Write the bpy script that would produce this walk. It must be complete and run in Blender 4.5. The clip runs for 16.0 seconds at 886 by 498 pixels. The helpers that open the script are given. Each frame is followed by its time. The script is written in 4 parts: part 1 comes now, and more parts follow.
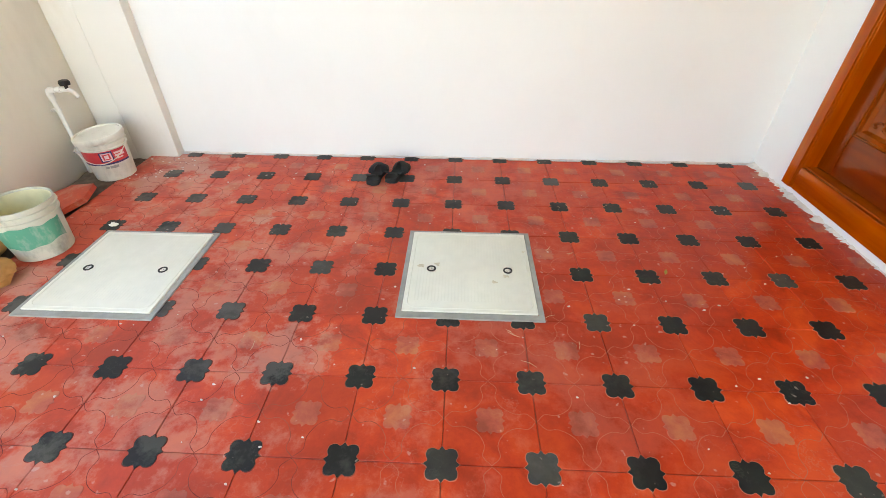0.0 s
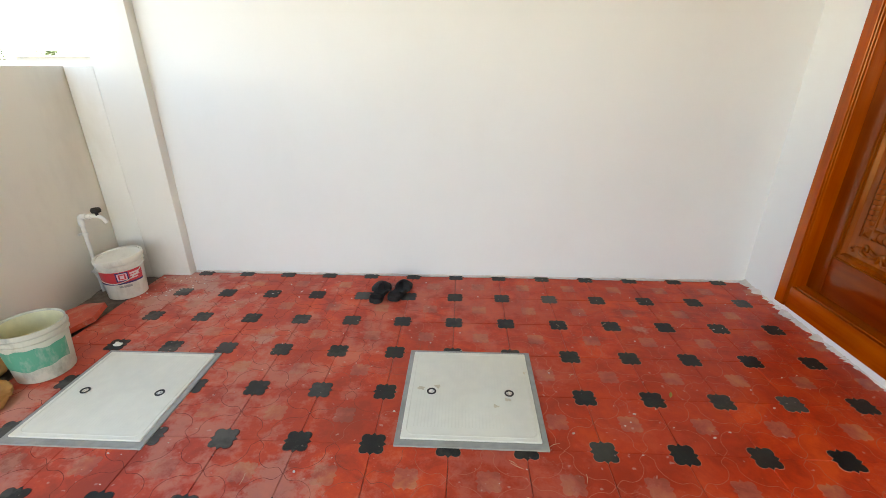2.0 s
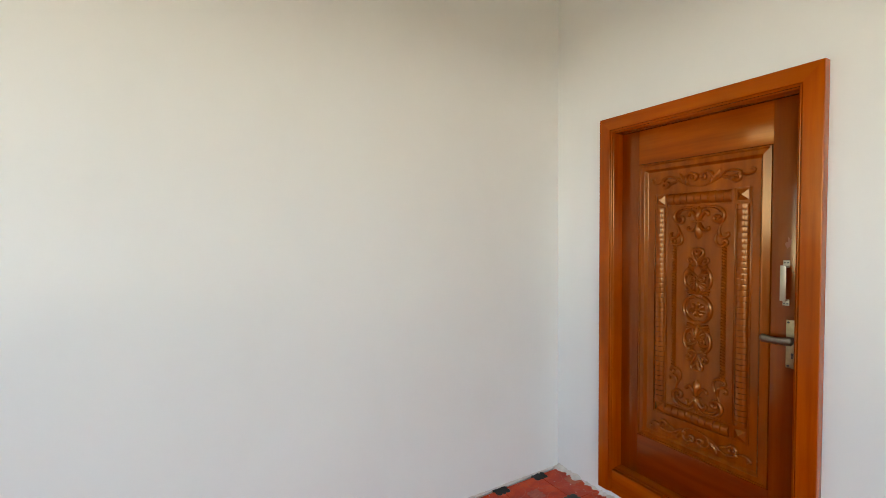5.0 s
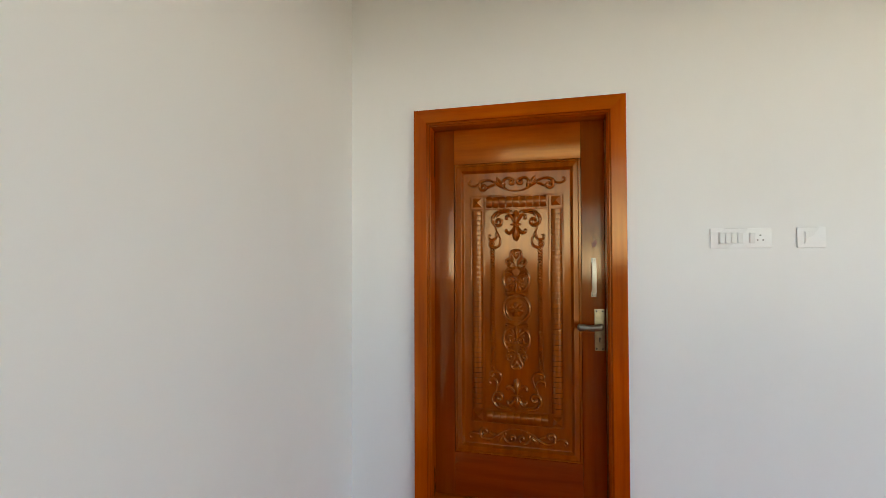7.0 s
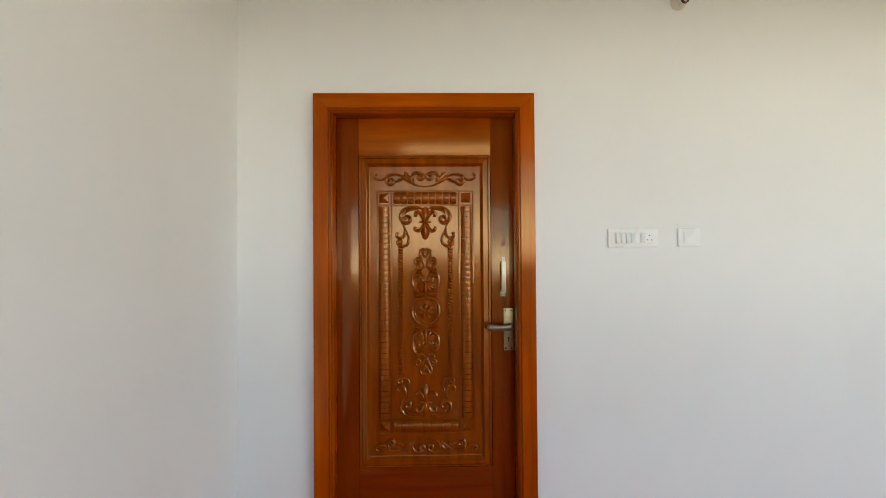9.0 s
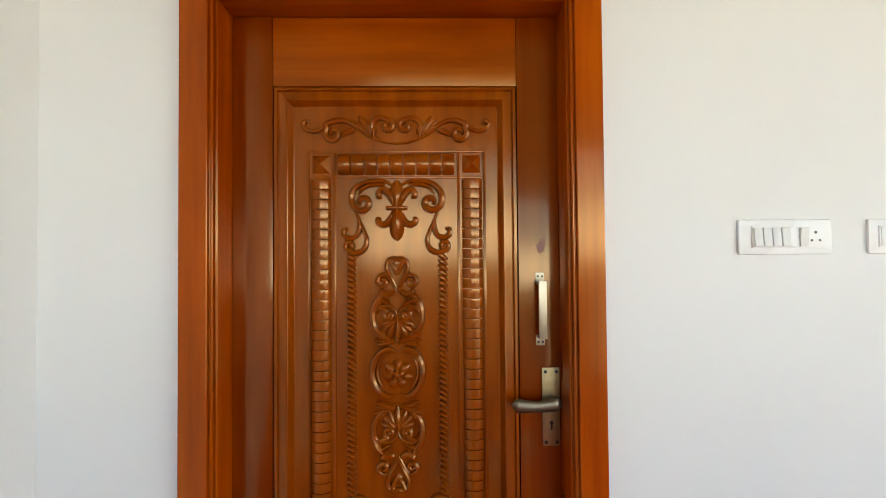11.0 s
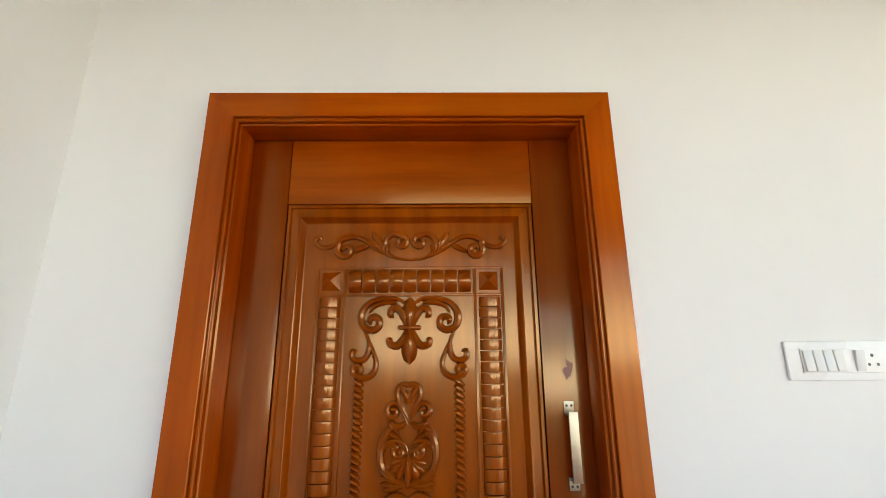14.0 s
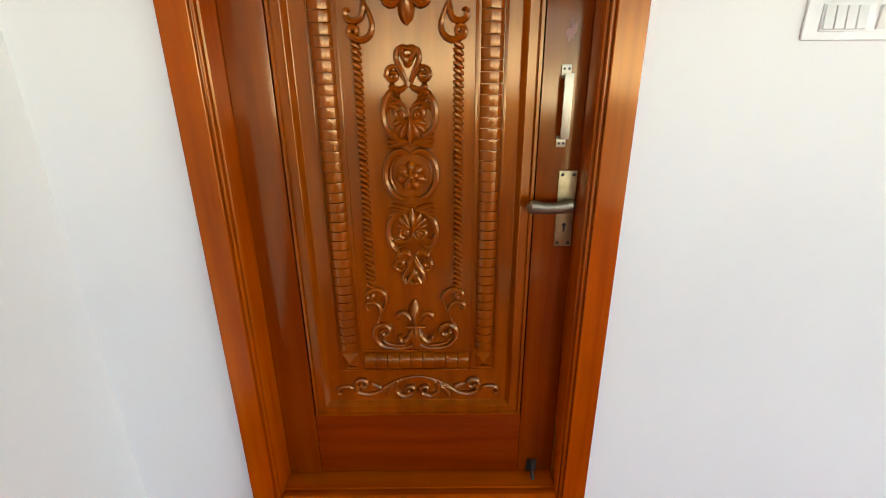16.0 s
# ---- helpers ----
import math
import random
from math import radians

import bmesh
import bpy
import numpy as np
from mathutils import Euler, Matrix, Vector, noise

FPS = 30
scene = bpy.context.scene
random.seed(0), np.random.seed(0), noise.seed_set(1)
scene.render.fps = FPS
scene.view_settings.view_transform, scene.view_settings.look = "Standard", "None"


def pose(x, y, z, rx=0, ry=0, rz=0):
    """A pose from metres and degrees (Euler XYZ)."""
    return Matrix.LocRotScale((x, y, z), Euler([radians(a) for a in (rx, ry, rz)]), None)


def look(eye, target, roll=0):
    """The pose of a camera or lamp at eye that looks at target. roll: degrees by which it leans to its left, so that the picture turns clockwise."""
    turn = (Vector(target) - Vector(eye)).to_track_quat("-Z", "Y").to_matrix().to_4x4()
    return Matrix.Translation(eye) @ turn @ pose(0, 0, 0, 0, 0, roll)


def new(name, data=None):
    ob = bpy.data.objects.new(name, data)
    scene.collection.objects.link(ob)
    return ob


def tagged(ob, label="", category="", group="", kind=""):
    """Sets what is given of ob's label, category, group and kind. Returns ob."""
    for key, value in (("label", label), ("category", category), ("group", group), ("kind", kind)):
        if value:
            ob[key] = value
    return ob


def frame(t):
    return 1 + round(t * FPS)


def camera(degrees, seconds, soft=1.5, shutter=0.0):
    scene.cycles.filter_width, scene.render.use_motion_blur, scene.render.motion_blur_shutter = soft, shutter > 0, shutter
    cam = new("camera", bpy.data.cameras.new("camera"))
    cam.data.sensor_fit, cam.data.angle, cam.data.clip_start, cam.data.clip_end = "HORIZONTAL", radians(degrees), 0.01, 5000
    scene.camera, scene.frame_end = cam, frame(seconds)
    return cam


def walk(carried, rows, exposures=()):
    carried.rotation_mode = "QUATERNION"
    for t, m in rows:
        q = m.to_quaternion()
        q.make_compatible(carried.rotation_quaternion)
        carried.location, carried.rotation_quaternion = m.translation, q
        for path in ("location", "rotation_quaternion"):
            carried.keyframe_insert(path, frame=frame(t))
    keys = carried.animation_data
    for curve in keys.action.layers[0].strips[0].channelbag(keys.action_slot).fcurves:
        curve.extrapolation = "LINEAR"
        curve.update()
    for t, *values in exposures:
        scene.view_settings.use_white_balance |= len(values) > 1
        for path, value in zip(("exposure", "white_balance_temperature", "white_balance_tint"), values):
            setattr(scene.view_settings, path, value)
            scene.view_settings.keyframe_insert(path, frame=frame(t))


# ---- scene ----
cam = camera(91.0, 16.0, 0.85)
PATH = [
    (0, (0.029, -2.755, 1.283), (-0.036, -1.152, 0.09), 0.2),
    (0.5, (0.024, -2.758, 1.287), (-0.041, -1.169, 0.074), 0.2),
    (1, (0.026, -2.765, 1.3), (-0.042, -1.185, 0.074), 0.0),
    (1.5, (0.032, -2.767, 1.335), (-0.048, -1.092, 0.245), -0.1),
    (2, (0.041, -2.777, 1.366), (-0.047, -0.932, 0.601), -0.1),
    (2.5, (0.031, -2.791, 1.404), (-0.054, -0.83, 1.016), -0.1),
    (3, (0.022, -2.775, 1.459), (-0.055, -0.782, 1.314), -0.5),
    (3.5, (-0.01, -2.732, 1.472), (-0.032, -0.734, 1.385), -0.4),
    (4, (-0.055, -2.555, 1.505), (0.219, -0.576, 1.434), -0.4),
    (4.5, (-0.066, -2.282, 1.519), (0.578, -0.39, 1.459), -0.2),
    (4.7, (-0.071, -2.183, 1.526), (0.724, -0.349, 1.462), -0.3),
    (6.8, (-0.127, -1.083, 1.419), (1.773, -0.462, 1.45), -0.2),
    (7, (-0.158, -1.004, 1.415), (1.785, -0.532, 1.452), -0.2),
    (7.5, (-0.277, -0.895, 1.413), (1.719, -0.77, 1.449), -0.3),
    (8, (-0.369, -0.849, 1.426), (1.631, -0.826, 1.466), -0.3),
    (8.5, (-0.28, -0.871, 1.421), (1.719, -0.887, 1.452), -0.4),
    (9, (-0.026, -0.895, 1.421), (1.974, -0.928, 1.447), -0.4),
    (9.5, (0.265, -0.942, 1.403), (2.264, -0.981, 1.424), -0.5),
    (9.7, (0.392, -0.958, 1.415), (2.391, -1.005, 1.442), -0.6),
    (11.8, (1.0, -0.926, 1.462), (2.999, -0.952, 1.521), -0.4),
    (12, (0.997, -0.923, 1.47), (2.995, -0.95, 1.549), -0.4),
    (12.5, (0.984, -0.916, 1.489), (2.969, -0.933, 1.733), -0.2),
    (13, (0.978, -0.91, 1.503), (2.933, -0.929, 1.926), -0.4),
    (13.5, (0.976, -0.91, 1.501), (2.914, -0.932, 1.993), -0.4),
    (14, (0.983, -0.914, 1.495), (2.918, -0.938, 2.001), -0.5),
    (14.5, (0.979, -0.912, 1.477), (2.949, -0.942, 1.822), -0.8),
    (15, (0.965, -0.913, 1.432), (2.965, -0.936, 1.446), -0.6),
    (15.5, (0.952, -0.912, 1.383), (2.924, -0.935, 1.048), -0.5),
    (16, (0.953, -0.922, 1.344), (2.838, -0.925, 0.676), -0.4),
]

EXPOSURES = [(0.0, 2.92, 7400, 4), (1.5, 2.85, 7400, 4), (2.0, 2.45, 7250, 4), (2.5, 1.82, 6950, 4), (3.0, 1.55, 6650, 4),
             (3.5, 1.55, 6550, 4), (4.0, 2.35, 6850, 4), (4.5, 2.27, 6850, 4), (7.0, 1.97, 6800, 4), (9.5, 2.05, 6800, 4),
             (12.0, 2.51, 6600, 4), (13.0, 2.41, 6550, 4), (14.5, 2.41, 6550, 4), (15.5, 2.56, 6800, 4), (16.0, 2.61, 6950, 4)]
walk(cam, [(t, look(eye, target, roll)) for t, eye, target, roll in PATH], EXPOSURES)

# ---- world and sun ----
SUN_ELEVATION, SUN_AZIMUTH = 70, 152     # degrees; azimuth from +y towards +x
world = bpy.data.worlds.new("sky")
scene.world = world
world.use_nodes = True
wn = world.node_tree
sky = wn.nodes.new("ShaderNodeTexSky")
sky.sky_type, sky.sun_disc = "NISHITA", False
sky.sun_elevation, sky.sun_rotation = radians(SUN_ELEVATION), radians(SUN_AZIMUTH)
wn.links.new(sky.outputs[0], wn.nodes["Background"].inputs[0])
wn.nodes["Background"].inputs[1].default_value = 0.14
sun = new("sun", bpy.data.lights.new("sun", "SUN"))
sun.data.energy, sun.data.angle, sun.data.color = 2.6, radians(0.5), (1.0, 0.95, 0.88)
se, sa = radians(SUN_ELEVATION), radians(SUN_AZIMUTH)
sun_way = Vector((math.sin(sa) * math.cos(se), math.cos(sa) * math.cos(se), math.sin(se)))
sun.matrix_world = look(sun_way * 50, (0, 0, 0))

# ---- materials ----


def material(name, rough=0.5, metal=0.0, coat=0.0, coat_rough=0.1):
    m = bpy.data.materials.new(name)
    m.use_nodes = True
    b = m.node_tree.nodes["Principled BSDF"]
    b.inputs["Roughness"].default_value, b.inputs["Metallic"].default_value = rough, metal
    b.inputs["Coat Weight"].default_value, b.inputs["Coat Roughness"].default_value = coat, coat_rough
    return m, m.node_tree, b


def node(nt, kind, **values):
    n = nt.nodes.new("ShaderNode" + kind)
    for key, value in values.items():
        n.inputs[key].default_value = value
    return n


def noise_of(nt, scale, detail=4.0, stretch=(1, 1, 1), rough=0.55, space="Object"):
    co = nt.nodes.new("ShaderNodeTexCoord")
    mp = nt.nodes.new("ShaderNodeMapping")
    mp.inputs["Scale"].default_value = stretch
    nz = node(nt, "TexNoise", Scale=scale, Detail=detail, Roughness=rough)
    nt.links.new(co.outputs[space], mp.inputs[0])
    nt.links.new(mp.outputs[0], nz.inputs["Vector"])
    return nz.outputs["Fac"]


def ramp(nt, fac, stops):
    r = nt.nodes.new("ShaderNodeValToRGB")
    while len(r.color_ramp.elements) < len(stops):
        r.color_ramp.elements.new(0.5)
    for e, (p, c) in zip(r.color_ramp.elements, stops):
        e.position, e.color = p, (*c, 1)
    nt.links.new(fac, r.inputs[0])
    return r.outputs[0]


def mixed(nt, fac, a, b, blend="MIX"):
    n = nt.nodes.new("ShaderNodeMix")
    n.data_type, n.blend_type = "RGBA", blend
    for value, socket in ((fac, n.inputs[0]), (a, n.inputs[6]), (b, n.inputs[7])):
        if isinstance(value, (int, float)):
            socket.default_value = value
        elif isinstance(value, tuple):
            socket.default_value = (*value, 1)
        else:
            nt.links.new(value, socket)
    return n.outputs[2]


def sums(nt, op, a, b):
    n = nt.nodes.new("ShaderNodeMath")
    n.operation = op
    for value, socket in ((a, n.inputs[0]), (b, n.inputs[1])):
        if isinstance(value, (int, float)):
            socket.default_value = value
        else:
            nt.links.new(value, socket)
    return n.outputs[0]


def bumped(nt, b, height, strength=0.2, distance=0.002):
    n = node(nt, "Bump", Strength=strength, Distance=distance)
    nt.links.new(height, n.inputs["Height"])
    nt.links.new(n.outputs[0], b.inputs["Normal"])


def plain(name, colour, rough=0.5, metal=0.0, vary=0.12, scale=30.0, coat=0.0, bump=0.1):
    """A surface of one colour with grain at two scales."""
    m, nt, b = material(name, rough, metal, coat)
    fine, wide = noise_of(nt, scale, 5), noise_of(nt, scale * 0.15, 3)
    low = tuple(c * (1 - vary) for c in colour)
    high = tuple(min(1, c * (1 + vary)) for c in colour)
    c1 = ramp(nt, fine, [(0.3, low), (0.7, high)])
    c2 = ramp(nt, wide, [(0.3, low), (0.7, high)])
    nt.links.new(mixed(nt, 0.5, c1, c2), b.inputs["Base Color"])
    r = sums(nt, "ADD", sums(nt, "MULTIPLY", wide, 0.2), rough - 0.1)
    nt.links.new(r, b.inputs["Roughness"])
    bumped(nt, b, fine, bump)
    return m


def wood(name, across, dark, mid, light, rough=0.23, coat=0.30):
    """Varnished teak; across is the stretch of the grain."""
    m, nt, b = material(name, rough, 0, coat, 0.12)
    b.inputs["Specular IOR Level"].default_value = 0.6
    b.inputs["Specular Tint"].default_value = (1.0, 0.58, 0.10, 1)
    grain = noise_of(nt, 22, 6, across)
    fine = noise_of(nt, 120, 3, across)
    cloud = noise_of(nt, 2.4, 3)
    c = ramp(nt, grain, [(0.3, dark), (0.52, mid), (0.75, light)])
    c = mixed(nt, sums(nt, "MULTIPLY", fine, 0.35), c, dark)
    shade = ramp(nt, cloud, [(0.3, (0.72, 0.68, 0.62)), (0.7, (1.15, 1.12, 1.05))])
    c = mixed(nt, 0.8, c, shade, "MULTIPLY")
    rnd = nt.nodes.new("ShaderNodeObjectInfo")
    c = mixed(nt, sums(nt, "MULTIPLY", rnd.outputs["Random"], 0.25), c, dark)
    nt.links.new(c, b.inputs["Base Color"])
    nt.links.new(sums(nt, "ADD", sums(nt, "MULTIPLY", cloud, 0.16), rough - 0.14), b.inputs["Roughness"])
    bumped(nt, b, fine, 0.05, 0.0006)
    return m


def plaster(name, colour, stain=(0.45, 0.4, 0.33), amount=0.15, wave=0.25, size=1.0, rough=0.75):
    """Painted cement plaster with trowel waves and faint dirt."""
    m, nt, b = material(name, rough)
    wide, grit, waves = noise_of(nt, 1.1 * size, 5), noise_of(nt, 160, 3), noise_of(nt, 6, 4)
    dirt = noise_of(nt, 2.3 * size, 7, (1, 1, 0.45), 0.65)
    base = ramp(nt, wide, [(0.3, tuple(c * 0.96 for c in colour)), (0.7, colour)])
    mask = sums(nt, "MULTIPLY", ramp(nt, dirt, [(0.52, (0, 0, 0)), (0.8, (1, 1, 1))]), amount)
    nt.links.new(mixed(nt, mask, base, stain), b.inputs["Base Color"])
    bumped(nt, b, sums(nt, "ADD", waves, sums(nt, "MULTIPLY", grit, 0.25)), wave, 0.004)
    return m


def tile_paint(name, colour, dust, gloss=0.32, rnd_amount=0.5, bloom=0.0):
    """Cast cement: colour, cement bloom and plaster dust that lies thicker towards the yard side."""
    m, nt, b = material(name, gloss)
    b.inputs["Specular IOR Level"].default_value = 0.22
    geo = nt.nodes.new("ShaderNodeNewGeometry")
    sep = nt.nodes.new("ShaderNodeSeparateXYZ")
    nt.links.new(geo.outputs["Position"], sep.inputs[0])

    def world_noise(scale, detail, rough=0.6):
        nz = node(nt, "TexNoise", Scale=scale, Detail=detail, Roughness=rough)
        nt.links.new(geo.outputs["Position"], nz.inputs["Vector"])
        return nz.outputs["Fac"]
    wide, mid, fine, speck = world_noise(1.3, 4), world_noise(6, 9, 0.7), world_noise(60, 4), world_noise(34, 2, 0.4)
    dark = tuple(c * 0.66 for c in colour)
    light = (min(1, colour[0] * 1.25), colour[1] * 1.9, colour[2] * 1.3)
    smear = node(nt, "TexNoise", Scale=3.2, Detail=6.0, Roughness=0.62, Distortion=1.6)
    nt.links.new(geo.outputs["Position"], smear.inputs["Vector"])
    base = ramp(nt, sums(nt, "ADD", sums(nt, "MULTIPLY", mid, 0.5), sums(nt, "MULTIPLY", smear.outputs["Fac"], 0.5)), [(0.40, dark), (0.49, colour), (0.60, light)])
    info = nt.nodes.new("ShaderNodeObjectInfo")
    base = mixed(nt, sums(nt, "MULTIPLY", info.outputs["Random"], rnd_amount), base, dark)
    side = node(nt, "MapRange")
    nt.links.new(sep.outputs["X"], side.inputs["Value"])
    for key, value in (("From Min", 1.0), ("From Max", -2.2), ("To Min", 0.02), ("To Max", 0.75)):
        side.inputs[key].default_value = value
    patch = ramp(nt, sums(nt, "ADD", sums(nt, "MULTIPLY", wide, 0.5), sums(nt, "MULTIPLY", mid, 0.6)), [(0.535, (0, 0, 0)), (0.60, (1, 1, 1))])
    film = sums(nt, "MULTIPLY", sums(nt, "MULTIPLY", patch, 0.75), side.outputs[0])
    film = sums(nt, "ADD", film, sums(nt, "MULTIPLY", side.outputs[0], 0.20))
    for px, py, pr, strong in ((-0.62, -1.72, 0.25, 0.5), (-1.02, -0.80, 0.10, 0.7), (-1.78, -0.20, 0.36, 0.75), (-1.80, -1.80, 0.46, 0.5), (-1.0, -2.05, 0.16, 0.3), (1.05, -0.63, 0.07, 0.5)):
        far_off = nt.nodes.new("ShaderNodeVectorMath")
        far_off.operation = "DISTANCE"
        nt.links.new(geo.outputs["Position"], far_off.inputs[0])
        far_off.inputs[1].default_value = (px, py, 0)
        near = sums(nt, "SUBTRACT", 1.0, sums(nt, "MULTIPLY", far_off.outputs["Value"], 1 / pr))
        spill = ramp(nt, sums(nt, "ADD", sums(nt, "MULTIPLY", near, 0.45), sums(nt, "MULTIPLY", sums(nt, "SUBTRACT", mid, 0.5), 1.9)), [(0.12, (0, 0, 0)), (0.30, (1, 1, 1))])
        film = sums(nt, "MAXIMUM", film, sums(nt, "MULTIPLY", spill, strong))
    c = mixed(nt, film, base, dust)
    odd = sums(nt, "MULTIPLY", sums(nt, "POWER", info.outputs["Random"], 8.0), sums(nt, "MULTIPLY", mid, bloom))
    c = mixed(nt, odd, c, dust)
    drop = ramp(nt, speck, [(0.70, (0, 0, 0)), (0.74, (1, 1, 1))])
    c = mixed(nt, sums(nt, "MULTIPLY", drop, 0.35), c, (0.62, 0.5, 0.45))
    # hairline scuffs and dried drips
    vein = sums(nt, "ABSOLUTE", sums(nt, "SUBTRACT", world_noise(9, 5, 0.6), 0.5), 0.0)
    line = ramp(nt, vein, [(0.0, (1, 1, 1)), (0.012, (0, 0, 0))])
    where = ramp(nt, world_noise(3.1, 3), [(0.50, (0, 0, 0)), (0.62, (1, 1, 1))])
    c = mixed(nt, sums(nt, "MULTIPLY", sums(nt, "MULTIPLY", line, where), 0.20), c, dust)
    nt.links.new(c, b.inputs["Base Color"])
    r = sums(nt, "ADD", sums(nt, "MULTIPLY", mid, 0.3), sums(nt, "ADD", sums(nt, "MULTIPLY", film, 0.45), gloss - 0.12))
    nt.links.new(r, b.inputs["Roughness"])
    bumped(nt, b, sums(nt, "ADD", mid, sums(nt, "MULTIPLY", fine, 0.3)), 0.25, 0.003)
    return m


M_WALL = plaster("white_wall_paint", (0.80, 0.80, 0.79), amount=0.06, wave=0.12)
M_PILLAR = plaster("white_pillar_paint", (0.78, 0.76, 0.71), stain=(0.52, 0.46, 0.36), amount=0.42)
M_YARD = plaster("raw_yard_plaster", (0.78, 0.74, 0.65), stain=(0.50, 0.45, 0.37), amount=0.4, wave=0.4)
M_CEIL = plaster("cream_ceiling_paint", (0.50, 0.43, 0.20), amount=0.05)
M_TEAK = wood("teak_upright", (1, 1, 0.06), (0.27, 0.032, 0.0003), (0.39, 0.060, 0.0004), (0.47, 0.090, 0.0006))
M_TEAK_H = wood("teak_lying", (1, 0.06, 1), (0.27, 0.034, 0.0003), (0.40, 0.070, 0.0004), (0.48, 0.102, 0.0006))
M_TOP = wood("teak_top_rail", (1, 0.06, 1), (0.20, 0.025, 0.0003), (0.30, 0.047, 0.0004), (0.37, 0.070, 0.0006), 0.27, 0.16)
M_STILE = wood("teak_stile", (1, 1, 0.06), (0.13, 0.015, 0.0003), (0.20, 0.028, 0.0004), (0.26, 0.044, 0.0006), coat=0.5)
M_RAIL = wood("teak_red_rail", (1, 0.06, 1), (0.13, 0.012, 0.0003), (0.20, 0.022, 0.0004), (0.25, 0.033, 0.0006))
M_CARVE = wood("teak_carved", (1, 1, 0.12), (0.17, 0.026, 0.0003), (0.24, 0.042, 0.0004), (0.30, 0.060, 0.0006), 0.22, 0.42)
M_RED = tile_paint("red_cement", (0.58, 0.040, 0.008), (0.52, 0.33, 0.27))
M_ROSE = tile_paint("faded_red_cement", (0.48, 0.095, 0.06), (0.50, 0.28, 0.22), 0.32, 0.15)
M_BLACK = tile_paint("black_cement", (0.011, 0.011, 0.012), (0.15, 0.145, 0.13), 0.42, 0.2, 1.0)
# pale dusty grooves at +x; the groove's shadow put into the colour towards -x
M_GROOVE, nt, bs = material("dusty_shaded_groove", 0.8)
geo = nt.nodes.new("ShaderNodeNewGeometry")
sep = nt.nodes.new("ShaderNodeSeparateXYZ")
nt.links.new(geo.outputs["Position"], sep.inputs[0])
groove_tone = sums(nt, "ADD", sums(nt, "MULTIPLY", sep.outputs["X"], 0.35), sums(nt, "MULTIPLY", noise_of(nt, 3.0, 4), 0.7))
nt.links.new(ramp(nt, groove_tone, [(0.12, (0.16, 0.022, 0.014)), (0.36, (0.52, 0.14, 0.085))]), bs.inputs["Base Color"])
M_JOINT, nt, bs = material("tile_joint", 0.9)
nt.links.new(ramp(nt, noise_of(nt, 1.6, 4), [(0.40, (0.06, 0.03, 0.025)), (0.56, (0.40, 0.20, 0.15))]), bs.inputs["Base Color"])
M_COVER = plain("white_moulded_cover", (0.77, 0.76, 0.67), 0.45, vary=0.06, scale=20)
M_GREY = plain("grey_cover_rim", (0.33, 0.33, 0.31), 0.6, vary=0.2)
M_STEEL = plain("brushed_steel", (0.40, 0.335, 0.24), 0.36, 1.0, 0.08, 200)
M_BRASS = plain("antique_brass", (0.34, 0.25, 0.13), 0.36, 1.0, 0.25, 60)
M_MATTE = plain("dulled_varnish", (0.20, 0.045, 0.010), 0.34, vary=0.3, scale=60)
M_LEVER = plain("dark_aged_brass", (0.20, 0.165, 0.12), 0.42, 1.0, 0.3, 40)
M_BLACKIRON = plain("black_iron", (0.03, 0.027, 0.025), 0.45, 0.6, 0.3)
M_SOCKET = plain("white_switch_plastic", (0.79, 0.79, 0.78), 0.28, vary=0.02, bump=0.02)
M_ROCKER = plain("pale_grey_rocker", (0.68, 0.68, 0.66), 0.3, vary=0.03, bump=0.02)
M_DUSTHOLE = plain("dusty_socket_hole", (0.16, 0.15, 0.14), 0.8)
M_HOLE = plain("dark_hole", (0.01, 0.01, 0.01), 0.8)
M_PVC = plain("white_pvc", (0.74, 0.73, 0.69), 0.35, vary=0.07)
M_BUCKET = plaster("white_bucket_plastic", (0.72, 0.70, 0.62), (0.33, 0.30, 0.24), 0.75, 0.05, 4.0, 0.42)
M_GRIME = plaster("paint_smeared_plastic", (0.58, 0.57, 0.48), (0.20, 0.21, 0.17), 1.0, 0.4, 5.0, 0.6)
M_INSIDE = plain("cream_paint_residue", (0.72, 0.68, 0.44), 0.5, vary=0.1)
M_REDLABEL = plain("red_label", (0.62, 0.05, 0.06), 0.4, vary=0.15)
M_NAVY = plain("navy_print", (0.05, 0.03, 0.13), 0.4)
M_PINK = plain("pale_print", (0.78, 0.55, 0.56), 0.4)
M_GREENLABEL = plaster("worn_green_label", (0.09, 0.33, 0.22), (0.46, 0.46, 0.40), 1.0, 0.2, 7.0, 0.55)
M_SACK = plain("tan_sackcloth", (0.54, 0.27, 0.085), 0.85, vary=0.25, scale=18, bump=0.4)
M_RUBBER = plain("black_rubber", (0.006, 0.006, 0.007), 0.75, vary=0.3)
M_SOIL = plain("dark_soil", (0.13, 0.105, 0.085), 0.95, vary=0.5, scale=26, bump=0.8)
M_BOUNCE = plain("cream_bounce_slab", (0.31, 0.29, 0.21), 0.85, vary=0.12, scale=8)
M_SAND = plain("sandy_ground", (0.32, 0.28, 0.20), 0.95, vary=0.25, scale=3, bump=0.5)
M_CRUMB = plain("plaster_crumbs", (0.66, 0.60, 0.55), 0.9, vary=0.2)
M_FARWALL = plaster("far_white_wall", (0.42, 0.41, 0.39), amount=0.25)
M_LEAF = plain("leaf_green", (0.12, 0.15, 0.06), 0.6, vary=0.4)
M_BARK = plain("bark", (0.20, 0.15, 0.10), 0.9, vary=0.3)
M_MAROON = plain("maroon_bakelite", (0.06, 0.012, 0.012), 0.3)

# ---- building helpers ----

